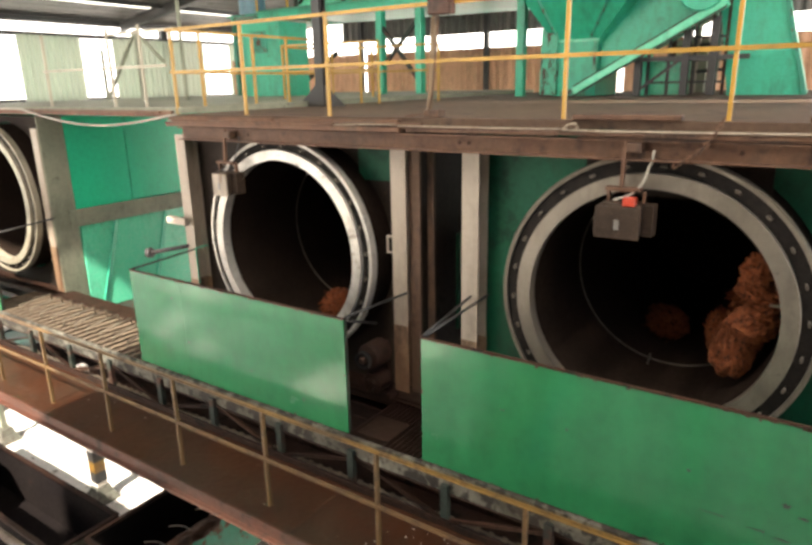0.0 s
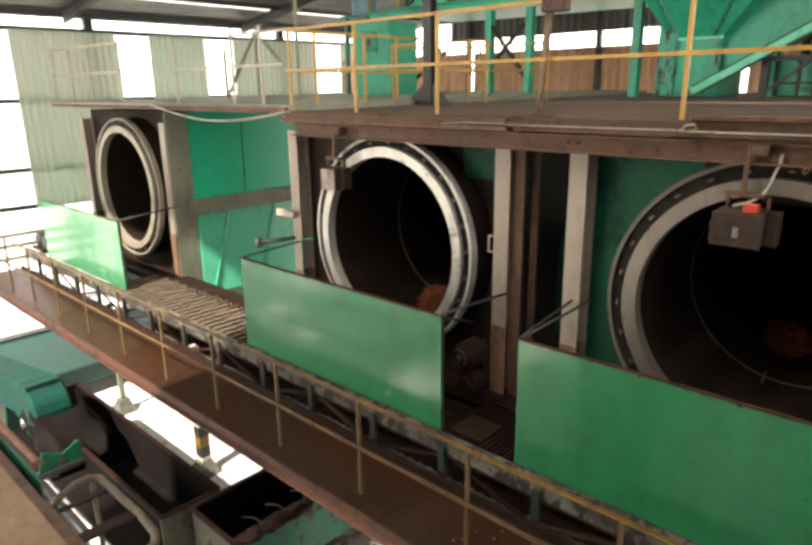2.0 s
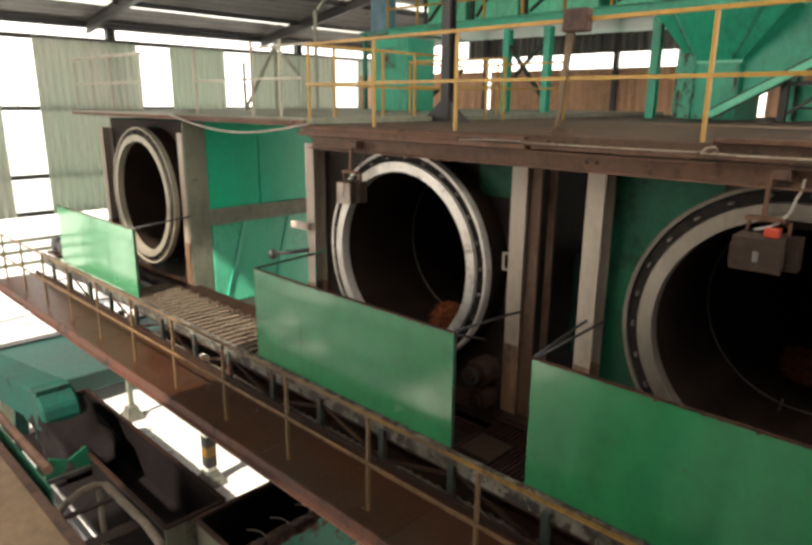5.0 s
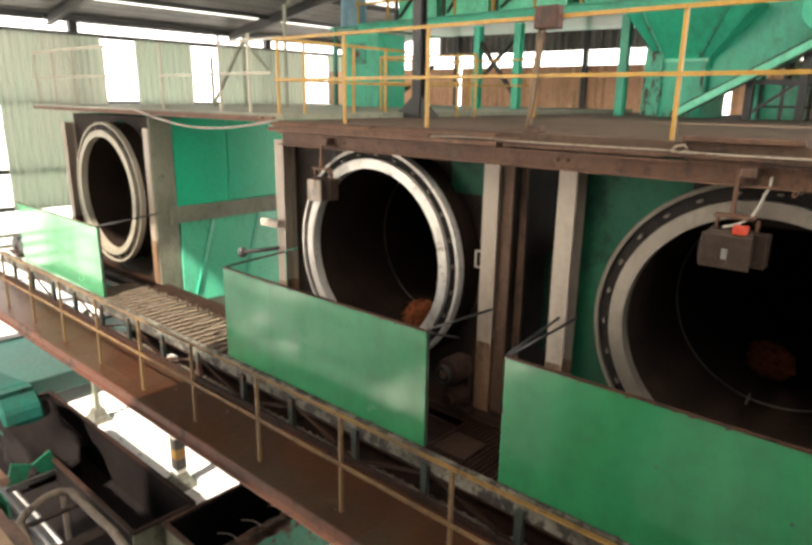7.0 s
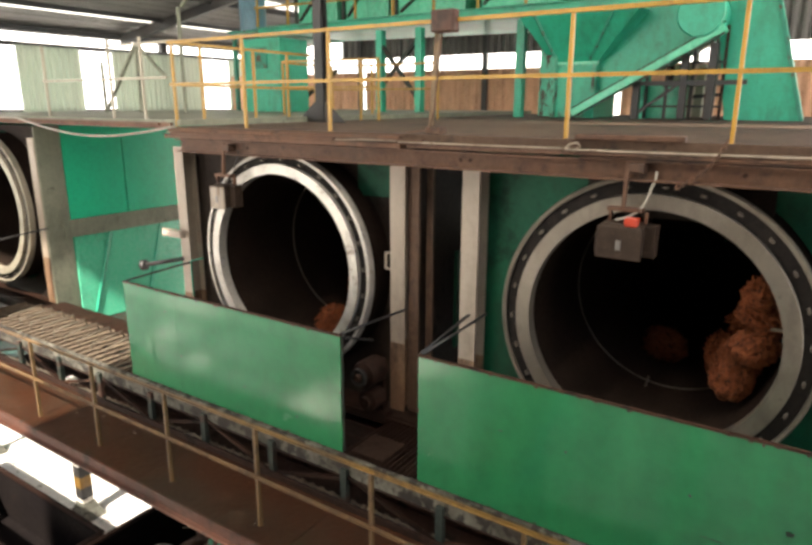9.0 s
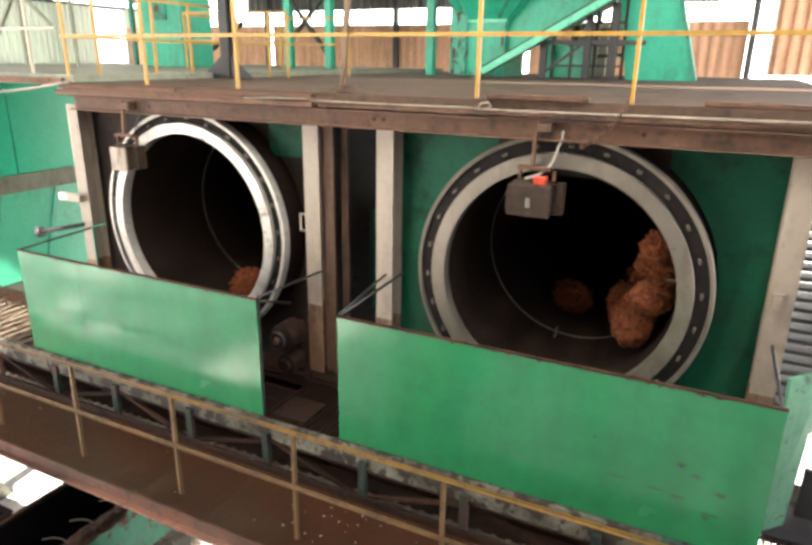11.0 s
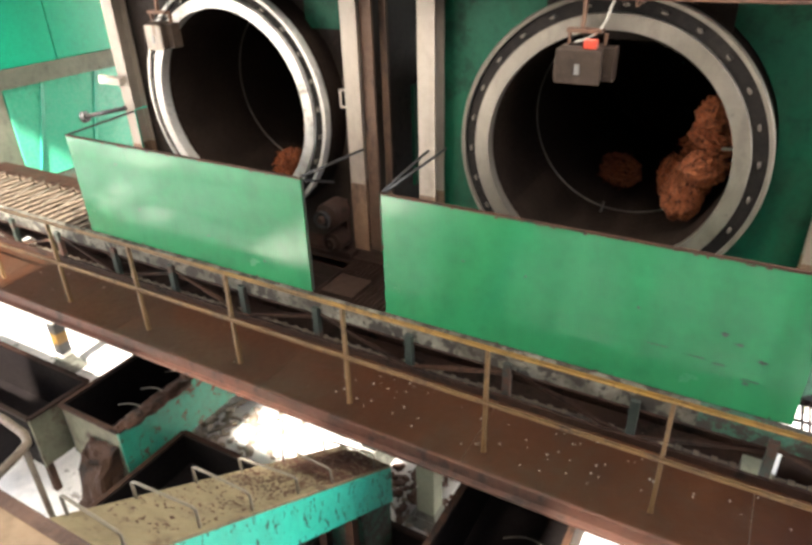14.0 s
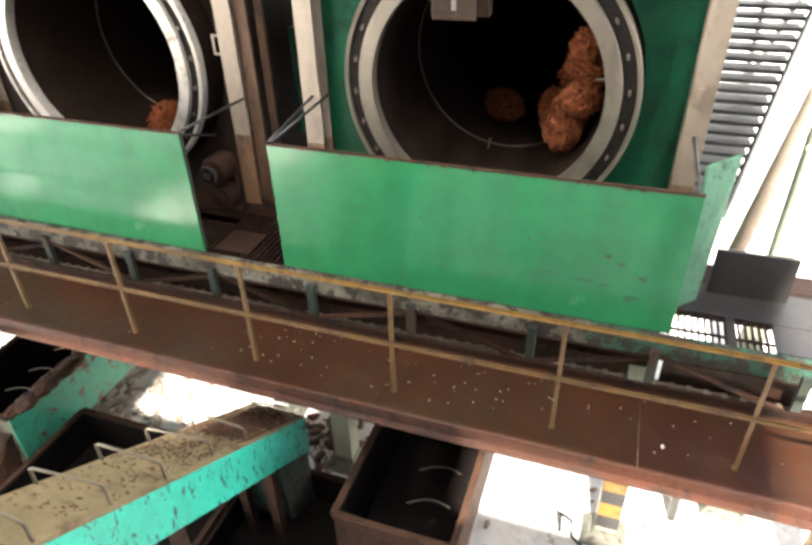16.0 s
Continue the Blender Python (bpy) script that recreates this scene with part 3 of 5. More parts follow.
pieces("loop_rod", me, platform, [at(-10.6 + 0.33 * k, 4.92, 1.64) @ Matrix.Rotation(0.25, 4, "Z") for k in range(11)])
# added plate; its dark brown stands for shade in the gap between guards
part("gap_shade_plate", box(B(), -3.62, -2.7, 5.92, 5.95, 0.3, 2.2), BROWNCASE, platform, "dark plate added for the shade in the gap")
bm = B()
box(bm, -3.45, -3.05, 4.55, 4.95, 1.645, 1.652)
part("cover_plate", bm, BROWNCASE, platform)

truss = thing("support_truss", (-5, 4.45, 1.17), "dark rusty truss under the grating platform", "truss", kind="structure")
for k in range(18):
    x = -15.2 + 1.07 * k + (0.0 if k % 2 else 0.05)
    bm = B()
    bar(bm, (x, 4.42, 0.7), (x, 4.42, 1.51), 0.075, 0.06)
    part("post", bm, DARKGREEN, truss)
    bm = B()
    if k % 2:
        bar(bm, (x, 4.44, 1.44), (x + 1.05, 4.44, 1.1), 0.035, 0.035)
    else:
        bar(bm, (x + 0.02, 4.44, 1.12), (x + 1.05, 4.44, 1.4), 0.035, 0.035)
    part("diagonal", bm, BROWNCASE if k % 3 else RUSTY, truss)
bm = B()
bar(bm, (-16, 4.47, 0.72), (4.5, 4.47, 0.72), 0.08, 0.12)
part("lower_chord", bm, BROWNCASE, truss)
# plates behind the truss; the darkness there is put into their colour
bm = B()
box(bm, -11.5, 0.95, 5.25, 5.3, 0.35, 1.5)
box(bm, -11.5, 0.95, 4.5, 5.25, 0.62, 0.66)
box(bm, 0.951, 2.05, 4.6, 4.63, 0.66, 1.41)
part("back_plate", bm, BROWNCASE, truss, "conveyor trough plates, coloured dark for the shade behind the truss")

bm = B()
for k in range(200):
    x = -11.5 + 0.07 * k
    if k % 2:
        box(bm, x, x + 0.05, 4.51, 4.518, 1.06, 1.085)
        box(bm, x, x + 0.05, 4.54, 4.548, 1.06, 1.085)
    else:
        box(bm, x - 0.012, x + 0.06, 4.522, 4.536, 1.06, 1.075)
solid("conveyor_chain", bm, REBAR, "bare steel link chain along the conveyor trough", "chain", kind="stuff")
bm = B()
box(bm, -16, 2.1, 4.49, 4.57, 0.66, 1.05)
solid("chain_guide", bm, BLACK, "black steel guide that carries the chain", "chain guide")

# ---- threshers ----


def thresher(cx, x0, x1, cz, rout, rin, front, ringmat, rimmat, platemat, sidemat, label):
    t = thing("thresher", (cx, 5.6, 1.6), label, "thresher", "threshers in a row")
    for a, w, deep in ((x0, 0.19, 0), (x1 - 0.19, 0.19, 1)):
        bm = B()
        hsection(bm, a, a + w, 5.6, 5.815, 0.015, 2.45, 4.5)
        col = part("column", bm, COLUMN, t, "grey-white painted steel column")
        bm = B()
        hsection(bm, a - 0.003, a + w + 0.003, 5.597, 5.818, 0.02, 1.62, 2.449)
        part("column_foot", bm, COLUMN_DIRTY, col, "rust-stained column foot")
        if deep and abs(cx + 5.22) < 0.1:
            bm = B()
            lx = a - 0.06
            for p, q in (((lx, 5.6, 3.3), (lx + 0.06, 5.6, 3.3)), ((lx, 5.6, 3.48), (lx + 0.06, 5.6, 3.48)), ((lx, 5.6, 3.29), (lx, 5.6, 3.49))):
                bar(bm, p, q, 0.02, 0.02)
            part("latch", bm, COLUMN, col)
    bm = B()
    holed_plate(bm, x0 + 0.05, x1 - 0.05, 1.5, 4.69, cx, cz, rout + 0.01, 5.85, 5.9)
    part("front_plate", bm, platemat, t)
    for nm, b in (("side_casing", (x1 - 0.06, x1 - 0.02, 5.91, 10.5, 0.4, 4.69)), ("side_casing", (x0 + 0.02, x0 + 0.06, 5.91, 10.5, 0.4, 4.69)), ("rear_casing", (x0 + 0.06, x1 - 0.06, 10.45, 10.5, 0.4, 4.69)), ("bottom_casing", (x0 + 0.06, x1 - 0.06, 5.91, 10.45, 0.4, 0.45))):
        part(nm, box(B(), *b), sidemat, t)
    r1, r2 = rin + (rout - rin) * 0.44, rout - 0.04
    drum = part("drum", lathe(B(), [(rin + 0.02, front + 0.02), (rin, 10.0), (0.02, 10.02), (0.02, 10.06), (rout - 0.02, 10.06), (rout - 0.02, front + 0.12)], cx, cz), DRUM, t, "open rotating drum, coloured near-black for the shade inside")
    part("face_ring", lathe(B(), [(rin, front - 0.03), (r1, front - 0.03), (r1 + 0.005, front - 0.025), (r1 + 0.005, front + 0.05), (rin + 0.04, front + 0.1), (rin + 0.004, front + 0.1)], cx, cz), ringmat, drum, "worn steel ring round the mouth")
    fl = part("flange", lathe(B(), [(r1, front + 0.03), (r2, front + 0.03), (r2, front + 0.1), (r1, front + 0.1)], cx, cz), FLANGE, drum, "dark bolted flange")
    part("outer_rim", lathe(B(), [(r2, front + 0.0), (rout - 0.01, front - 0.005), (rout, front + 0.01), (rout, front + 0.1), (r2, front + 0.1)], cx, cz), rimmat, drum)
    me = mesh_of(lathe(B(), [(0.0, -0.025), (0.012, -0.025), (0.016, -0.02), (0.016, 0.02), (0.0, 0.02)], 0, 0, 6, False), "bolt", GREYRING)
    rb = (r1 + r2) / 2
    pieces("bolt", me, fl, [at(cx + rb * math.cos(a), front + 0.02, cz + rb * math.sin(a)) @ Matrix.Rotation(-a, 4, "Y") @ Matrix.Diagonal((0.8, 1, 1.7, 1)) for a in [2 * math.pi * (k + 0.3) / 26 for k in range(26)]])
    part("glint_ring", lathe(B(), [(rin, front + INNER), (rin - 0.012, front + INNER), (rin - 0.012, front + INNER + 0.02), (rin, front + INNER + 0.02)], cx, cz), GREYRING, drum)
    # small grey bars put in for the few glints inside the drum
    me = mesh_of(bar(B(), (0, 0, 0), (0.12, 0, 0), 0.03, 0.02), "glint_bar", GREYRING)
    pieces("glint_bar", me, drum, [at(cx, front + 0.5 + 0.35 * (k % 3), cz) @ Matrix.Rotation(2 * math.pi * k / 7 + 0.4, 4, "Y") @ at(-rin + 0.005, 0, 0) for k in (1, 3, 5)])
    return t


CZ = 3.18
INNER = 1.35  # depth of the thin grey ring that stands for an arc highlight
t1 = thresher(-12.55, -14.8, -10.98, 3.2, 1.37, 1.1, 5.46, CREAM, CREAM, CASING, GREEN, "thresher with a worn steel ring, coloured cream as if lit, and an open drum")
t2 = thresher(-5.22, -7.3, -3.5, CZ, 1.345, 1.085, 5.46, STEEL, STEEL, CASING, BROWNCASE, "thresher with a polished ring, brightened in colour for daylight, and an open black drum")
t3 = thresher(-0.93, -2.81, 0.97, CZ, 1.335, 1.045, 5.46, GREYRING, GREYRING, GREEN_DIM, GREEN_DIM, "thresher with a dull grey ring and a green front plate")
bm = B()
box(bm, -1.62, -0.1, 5.82, 5.85, 4.1, 4.55)
part("patch_plate", bm, CASING, t3, "dark patch plate above the drum")
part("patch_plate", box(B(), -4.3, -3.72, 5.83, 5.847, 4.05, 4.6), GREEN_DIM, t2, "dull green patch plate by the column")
# second flange of the shared column pair, its shadowed side put into the brown
bm = B()
box(bm, -3.497, -3.36, 5.66, 5.7, 1.62, 4.5)
part("side_flange", bm, COLUMN_DARK, t2, "rust-brown side flange, darkened for shade")
bm = B()
box(bm, -3.35, -3.27, 5.8, 5.84, 1.62, 4.5)
part("rear_flange", bm, COLUMN_DARK, t2)
bm = B()
box(bm, -3.33, -3.3, 6.4, 9.5, 2.2, 3.4)
part("side_panel", bm, GREEN_DIM, t2, "green side panel")
bm = B()
box(bm, 0.81, 0.89, 5.56, 5.597, 3.2, 3.36)
box(bm, 0.825, 0.875, 5.545, 5.56, 3.23, 3.33)
part("switch_box", bm, COLUMN, t3, "small grey switch box")
# bare side of the western thresher
bm = B()
box(bm, -10.98, -10.955, 5.62, 6.05, 1.2, 4.69)
part("side_column", bm, GREYGREEN, t1, "grey-green side column")
bm = B()
box(bm, -10.985, -10.92, 5.9, 10.2, 2.75, 3.06)
part("side_beam", bm, GREYGREEN, t1, "grey-green side beam")
for y0, y1 in ((6.06, 7.19), (7.21, 9.8)):
    bm = B()
    box(bm, -10.99, -10.965, y0, y1, 3.06, 4.69)
    part("side_sheet", bm, GREEN_FRESH, t1, "smooth green side sheet")
bm = B()
hexa(bm, [(-10.84, 6.0, 1.18), (-10.84, 9.8, 1.18), (-10.82, 9.8, 1.18), (-10.82, 6.0, 1.18)], [(-11.02, 6.1, 2.76), (-11.02, 9.8, 2.76), (-10.99, 9.8, 2.76), (-10.99, 6.1, 2.76)])
part("chute_sheet", bm, GREEN_LIT, t1, "sloping green chute sheet, coloured pale as if lit from above")
for y in (6.25, 7.35, 8.6):
    bm = B()
    bar(bm, (-10.82, y, 1.22), (-10.98, y + 0.55, 2.72), 0.03, 0.09)
    part("rib", bm, GREEN, t1)
bm = B()
box(bm, -16, -7.4, 5.75, 7.2, 1.05, 1.16)
solid("lower_deck", bm, DARKGREEN, "dark green plate floor between the threshers", "deck", kind="structure")
# bearing and drive beside the drum
drive = thing("trunnion_roller", (-3.75, 5.25, 1.64), "greasy dark trunnion roller beside the drum", "roller")
part("roller", lathe(B(), [(0.02, 5.05), (0.07, 5.05), (0.075, 5.1), (0.14, 5.12), (0.15, 5.16), (0.15, 5.38), (0.1, 5.42), (0.02, 5.42)], -3.72, 2.2, 32), BROWNCASE, drive)
part("hub", lathe(B(), [(0.0, 5.0), (0.035, 5.0), (0.045, 5.03), (0.045, 5.06), (0.0, 5.06)], -3.72, 2.2, 24, False), RUSTY, drive)
part("lower_roller", lathe(B(), [(0.02, 5.1), (0.06, 5.1), (0.065, 5.14), (0.12, 5.16), (0.125, 5.36), (0.02, 5.38)], -3.7, 1.88, 28), BROWNCASE, drive)
part("hub_ring", lathe(B(), [(0.075, 5.02), (0.1, 5.02), (0.1, 5.06), (0.075, 5.06)], -3.72, 2.2, 28), BLACK, drive)
bm = B()
box(bm, -3.86, -3.56, 5.3, 5.46, 1.64, 1.7)
hexa(bm, [(-3.8, 5.385, 1.7), (-3.64, 5.385, 1.7), (-3.64, 5.46, 1.7), (-3.8, 5.46, 1.7)], [(-3.78, 5.43, 2.3), (-3.66, 5.43, 2.3), (-3.66, 5.46, 2.3), (-3.78, 5.46, 2.3)])
part("pedestal", bm, BROWNCASE, drive)

# ---- guards ----


def guard(x0, x1, label, braces):
    g = thing("drum_guard", ((x0 + x1) / 2, 4.5, 1.64), label, "guard panel", "guards before the drums")
    bm = B()
    box(bm, x0, x1, 4.487, 4.5, 1.64, 2.88)
    part("sheet", bm, GUARD, g)
    bm = B()
    box(bm, x0 - 0.004, x1 + 0.004, 4.484, 4.51, 2.881, 2.9)
    part("top_edge", bm, RUSTY, g, "rusty brown top edge")
    for x in (x0 + 0.012, x1 - 0.012):
        bm = B()
        box(bm, x - 0.012, x + 0.012, 4.5, 4.54, 1.64, 2.88)
        part("side_edge", bm, DARKGREEN, g)
    for p, q in braces:
        bm = B()
        tube(bm, [p, q], 0.014, 8)
        part("brace", bm, BLACK, g)
    return g


g1 = guard(-14.65, -10.86, "glossy green steel guard, its lower half in sun", [((-10.88, 4.52, 2.9), (-10.9, 5.6, 2.98))])
g2 = guard(-7.03, -3.51, "glossy green steel guard with a rusty top edge", [((-3.52, 4.52, 2.9), (-3.5, 5.6, 2.86)), ((-7.0, 4.52, 2.9), (-7.15, 5.6, 2.9)), ((-3.53, 4.53, 2.86), (-3.72, 5.3, 2.55))])
g3 = guard(-2.605, 0.93, "glossy green steel guard with dark scuffs near one end", [((-2.6, 4.52, 2.9), (-2.7, 5.6, 2.95)), ((-2.6, 4.52, 2.88), (-2.5, 5.6, 3.0)), ((0.9, 4.52, 2.88), (0.88, 5.6, 2.9))])

rng = random.Random(21)
for g, marks in ((g3, ((-1.78, 2.4, 0.06, 0.012), (-1.21, 2.39, 0.02, 0.03), (-0.28, 2.34, 0.03, 0.025), (-0.09, 2.05, 0.2, 0.006), (0.2, 2.03, 0.16, 0.008), (0.35, 2.01, 0.1, 0.014), (0.35, 2.28, 0.07, 0.03), (0.63, 2.12, 0.08, 0.03), (0.46, 2.22, 0.09, 0.02), (0.57, 1.93, 0.16, 0.016), (0.56, 1.9, 0.06, 0.03))), (g2, ((-5.98, 2.12, 0.04, 0.025), (-4.12, 1.86, 0.04, 0.02), (-6.22, 2.64, 0.03, 0.02), (-4.9, 2.0, 0.06, 0.01)))):
    for x, z, w, h in marks:
        bm = B()
        n = 9
        rim = [bm.verts.new((x + w / 2 * math.cos(2 * math.pi * k / n) * rng.uniform(0.5, 1.2), 4.4845, z + h / 2 * math.sin(2 * math.pi * k / n) * rng.uniform(0.4, 1.4))) for k in range(n)]
        back = [bm.verts.new((v.co.x, 4.487, v.co.z)) for v in rim]
        bm.faces.new(rim)
        for k in range(n):
            bm.faces.new((rim[k], rim[(k + 1) % n], back[(k + 1) % n], back[k]))
        part("scuff", bm, SCUFF, g, "dark scuff mark")
# chipped and rusted edges
for g, x0, x1 in ((g1, -14.65, -10.86), (g2, -7.03, -3.51), (g3, -2.605, 0.93)):
    for k in range(26):
        w, h = rng.uniform(0.01, 0.06), rng.uniform(0.006, 0.022)
        if k % 3:
            x, z = rng.uniform(x0 + 0.04, x1 - 0.04), 2.88 - h * 0.4
        elif k % 2:
            x, z, w, h = rng.choice((x0 + 0.006, x1 - 0.006)), rng.uniform(1.7, 2.85), h, w
        else:
            x, z = rng.uniform(x0 + 0.04, x1 - 0.04), 1.645 + h * 0.4
        bm = B()
        n = 8
        rim = [bm.verts.new((min(x1, max(x0, x + w / 2 * math.cos(2 * math.pi * i / n) * rng.uniform(0.5, 1.3))), 4.4852, max(1.641, z + h / 2 * math.sin(2 * math.pi * i / n) * rng.uniform(0.4, 1.4)))) for i in range(n)]
        back = [bm.verts.new((v.co.x, 4.487, v.co.z)) for v in rim]
        bm.faces.new(rim)
        for i in range(n):
            bm.faces.new((rim[i], rim[(i + 1) % n], back[(i + 1) % n], back[i]))
        part("rust_chip", bm, RUSTY, g)
bm = B()
box(bm, -6.03, -6.022, 4.4855, 4.487, 1.64, 2.88)
part("seam", bm, GUARD, g2)

# ---- handrails ----


def post_mesh(h, material):
    bm = B()
    bar(bm, (0, 0.0, 0), (0, 0.0, h), 0.03, 0.006, (0, 1, 0))
    bar(bm, (0.012, 0.018, 0), (0.012, 0.018, h), 0.006, 0.03, (0, 1, 0))
    box(bm, -0.02, 0.02, -0.008, 0.04, 0, 0.006)
    return mesh_of(bm, "post", material)


rail = thing("handrail", (-5, 3.62, 1.17), "worn yellow angle-iron handrail of the lower walkway", "handrail")
me = post_mesh(1.03, YELLOW_OLD)
pieces("post", me, rail, [at(-1.18 + 1.325 * k, 3.62, 1.17) for k in range(-11, 6)])
for z, nm, spans in ((2.21, "top_rail", ((-16, -4.1, YELLOW_OLD), (-4.1, 1.6, YELLOW_MID), (1.6, 6.6, YELLOW_OLD))), (1.69, "mid_rail", ((-16, 6.6, YELLOW_OLD),))):
    for xa, xb, m in spans:
        bm = B()
        angle_bar(bm, (xa, 3.62, z), (xb, 3.62, z), 0.023)
        part(nm, bm, m, rail)

rail = thing("handrail", (-2, 5.5, 4.78), "yellow pipe handrail along the upper deck", "handrail")
me = post_mesh(1.04, YELLOW)
pieces("post", me, rail, [at(x, 5.5, 4.77) for x in (-7.05, -5.75, -4.43, -1.75, -0.435, 0.9)])
bm = B()
bar(bm, (-3.13, 5.5, 4.78), (-3.06, 5.5, 5.75), 0.045, 0.03, (0, 1, 0))
part("bent_post", bm, YELLOW_OLD, rail, "scraped leaning post")
for z, nm in ((5.82, "top_rail"), (5.305, "mid_rail")):
    bm = B()
    bar(bm, (-7.1, 5.5, z), (1.5, 5.5, z), 0.035, 0.035)
    part(nm, bm, YELLOW, rail)
for z in (5.82, 5.3):
    part("return_rail", bar(B(), (-7.05, 5.5, z), (-7.05, 8.2, z), 0.035, 0.035), YELLOW, rail)
pieces("post", me, rail, [at(-7.05, y, 4.8) for y in (5.95, 6.9, 7.6)])

rail = thing("handrail", (-12, 5.55, 4.86), "yellow handrail on the western deck, its sunlight put into a pale colour", "handrail")
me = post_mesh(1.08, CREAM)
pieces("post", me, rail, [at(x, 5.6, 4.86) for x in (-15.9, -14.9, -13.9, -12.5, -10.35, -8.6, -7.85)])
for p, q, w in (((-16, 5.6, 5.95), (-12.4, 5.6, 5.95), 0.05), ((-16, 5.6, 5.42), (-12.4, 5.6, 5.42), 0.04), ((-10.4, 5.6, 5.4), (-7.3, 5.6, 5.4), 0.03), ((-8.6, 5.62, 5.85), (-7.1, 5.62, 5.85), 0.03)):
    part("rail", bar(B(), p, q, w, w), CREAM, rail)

# ---- things hung from the deck edge ----


def control_box(x, z, y, wide, label, flag):
    c = thing("control_box", (x, y, z), label, "control box", "boxes hung before the drums")
    bm = B()
    box(bm, x - wide / 2, x + wide / 2, y - 0.12, y + 0.1, z - 0.13, z + 0.15)
    part("housing", bm, BOXGREY, c, bevel=0.02)
    bm = B()
    box(bm, x - wide / 2 - 0.015, x + wide / 2 + 0.015, y - 0.145, y - 0.12, z - 0.14, z + 0.13)
    # paler lid on the small box: its lit face is put into the colour
    lid = part("lid", bm, BOXGREY if flag else COLUMN, c, "" if flag else "lid coloured pale grey as if lit", bevel=0.01)
    bm = B()
    box(bm, x - 0.02, x + 0.02, y - 0.152, y - 0.146, z - 0.06, z + 0.02)
    part("label_plate", bm, PALE, lid, "small pale label")
    bm = B()
    box(bm, x - wide / 2 - 0.03, x - wide / 2 - 0.016, y - 0.12, y - 0.04, z - 0.1, z + 0.05)
    part("clip", bm, BOXGREY, c)
    bm = B()
    box(bm, x + wide / 2 + 0.002, x + wide / 2 + 0.09, y - 0.04, y + 0.09, z - 0.12, z + 0.14)
    part("side_cover", bm, BOXGREY, c)
    if flag:
        bm = B()
        box(bm, x + 0.03, x + 0.135, y - 0.14, y - 0.06, z + 0.135, z + 0.205)
        part("flag", bm, ORANGE, c, "bright orange cover", bevel=0.008)
    bm = B()
    box(bm, x - 0.14, x + 0.14, y - 0.04, y + 0.04, z + 0.24, z + 0.27)
    box(bm, x - 0.13, x - 0.11, y - 0.02, y + 0.02, z + 0.15, z + 0.24)
    box(bm, x + 0.16, x + 0.18, y - 0.02, y + 0.02, z + 0.15, z + 0.24)
    bar(bm, (x - 0.02, y, z + 0.26), (x - 0.02, y + 0.03, z + 0.64), 0.03, 0.03)
    part("hanger", bm, TIMBER, c)
    bm = B()
    p = [(x - 0.06 + 0.24 * math.sin(1.57 * s) + (0.02 if s > 0.9 else 0), y - 0.06 + 0.12 * s, z + 0.17 + 0.1 * s + 0.3 * s ** 3) for s in [i / 12 for i in range(13)]]
    tube(bm, p, 0.011 if flag else 0.007, 8)
    part("cable", bm, WHITEPIPE if flag else BLACK, c)
    bm = B()
    box(bm, x + 0.0, x + 0.12, y - 0.02, y + 0.1, z + 0.55, z + 0.63)
    part("bracket", bm, TIMBER, c, bevel=0.008)
    return c


control_box(-1.126, 3.98, 5.3, 0.34, "grimy brown control box with a bright orange cover, on a rod", True)
c2 = control_box(-5.946, 3.96, 5.3, 0.22, "grimy control box on a thin rod in front of a ring", False)

bm = B()
tube(bm, [(-15.5 + 0.4 * k, 5.36, 4.84) for k in range(12)] + [(-10.9 + 0.2 * k, 5.36, 4.84 - 0.06 * k / 20 - 0.2 * math.sin(math.pi * k / 20)) for k in range(21)], 0.018, 6)
solid("cable", bm, WHITEPIPE, "white cable sagging along the deck edge", "cable")
bm = B()
pts = [(-1.68, 5.34, 4.70), (-1.64, 5.33, 4.74), (-1.58, 5.33, 4.75), (-1.55, 5.33, 4.72), (-1.6, 5.33, 4.69), (-1.68, 5.33, 4.695), (-1.3, 5.33, 4.69), (0.5, 5.33, 4.70), (1.5, 5.33, 4.71)]
tube(bm, pts, 0.011, 6)
tube(bm, [(-7.0 + 0.4 * k, 5.3, 4.71 - 0.015 * (k % 3 == 1)) for k in range(10)], 0.008, 6)
tube(bm, [(-3.4, 5.33, 4.70), (-2.4, 5.33, 4.695), (-1.68, 5.34, 4.70)], 0.010, 6)
solid("conduit", bm, DUSTY, "dusty conduit looped along the deck edge", "cable")
ch = thing("hanging_chain", (-0.6, 5.4, 4.55), "rusty chain slung from a post foot to the deck edge", "chain")
me = mesh_of(tube(B(), [(0.028 * math.cos(a), 0.014 * math.sin(a), 0) for a in [2 * math.pi * k / 8 for k in range(9)]], 0.007, 5), "link", TIMBER)
cp = [Vector((-0.44 - 0.2 * s - 0.1 * s ** 4, 5.29 - 0.01 * s, 4.79 - 0.34 * s ** 0.8)) for s in [k / 11 for k in range(12)]]
pieces("link", me, ch, [Matrix.Translation(p) @ Matrix.Rotation(-1.0, 4, "Y") @ Matrix.Rotation(1.57 * (k % 2), 4, "X") for k, p in enumerate(cp)])
jb = thing("junction_box", (-3.0, 5.47, 5.82), "rust-brown junction box fixed on the rail post", "junction box")
bm = B()
box(bm, -3.08, -2.84, 5.4, 5.52, 5.71, 5.91)
part("housing", bm, REDLEAD, jb, bevel=0.01)
bm = B()
box(bm, -3.07, -2.85, 5.385, 5.4, 5.72, 5.9)
part("lid", bm, REDLEAD, jb)
bm = B()
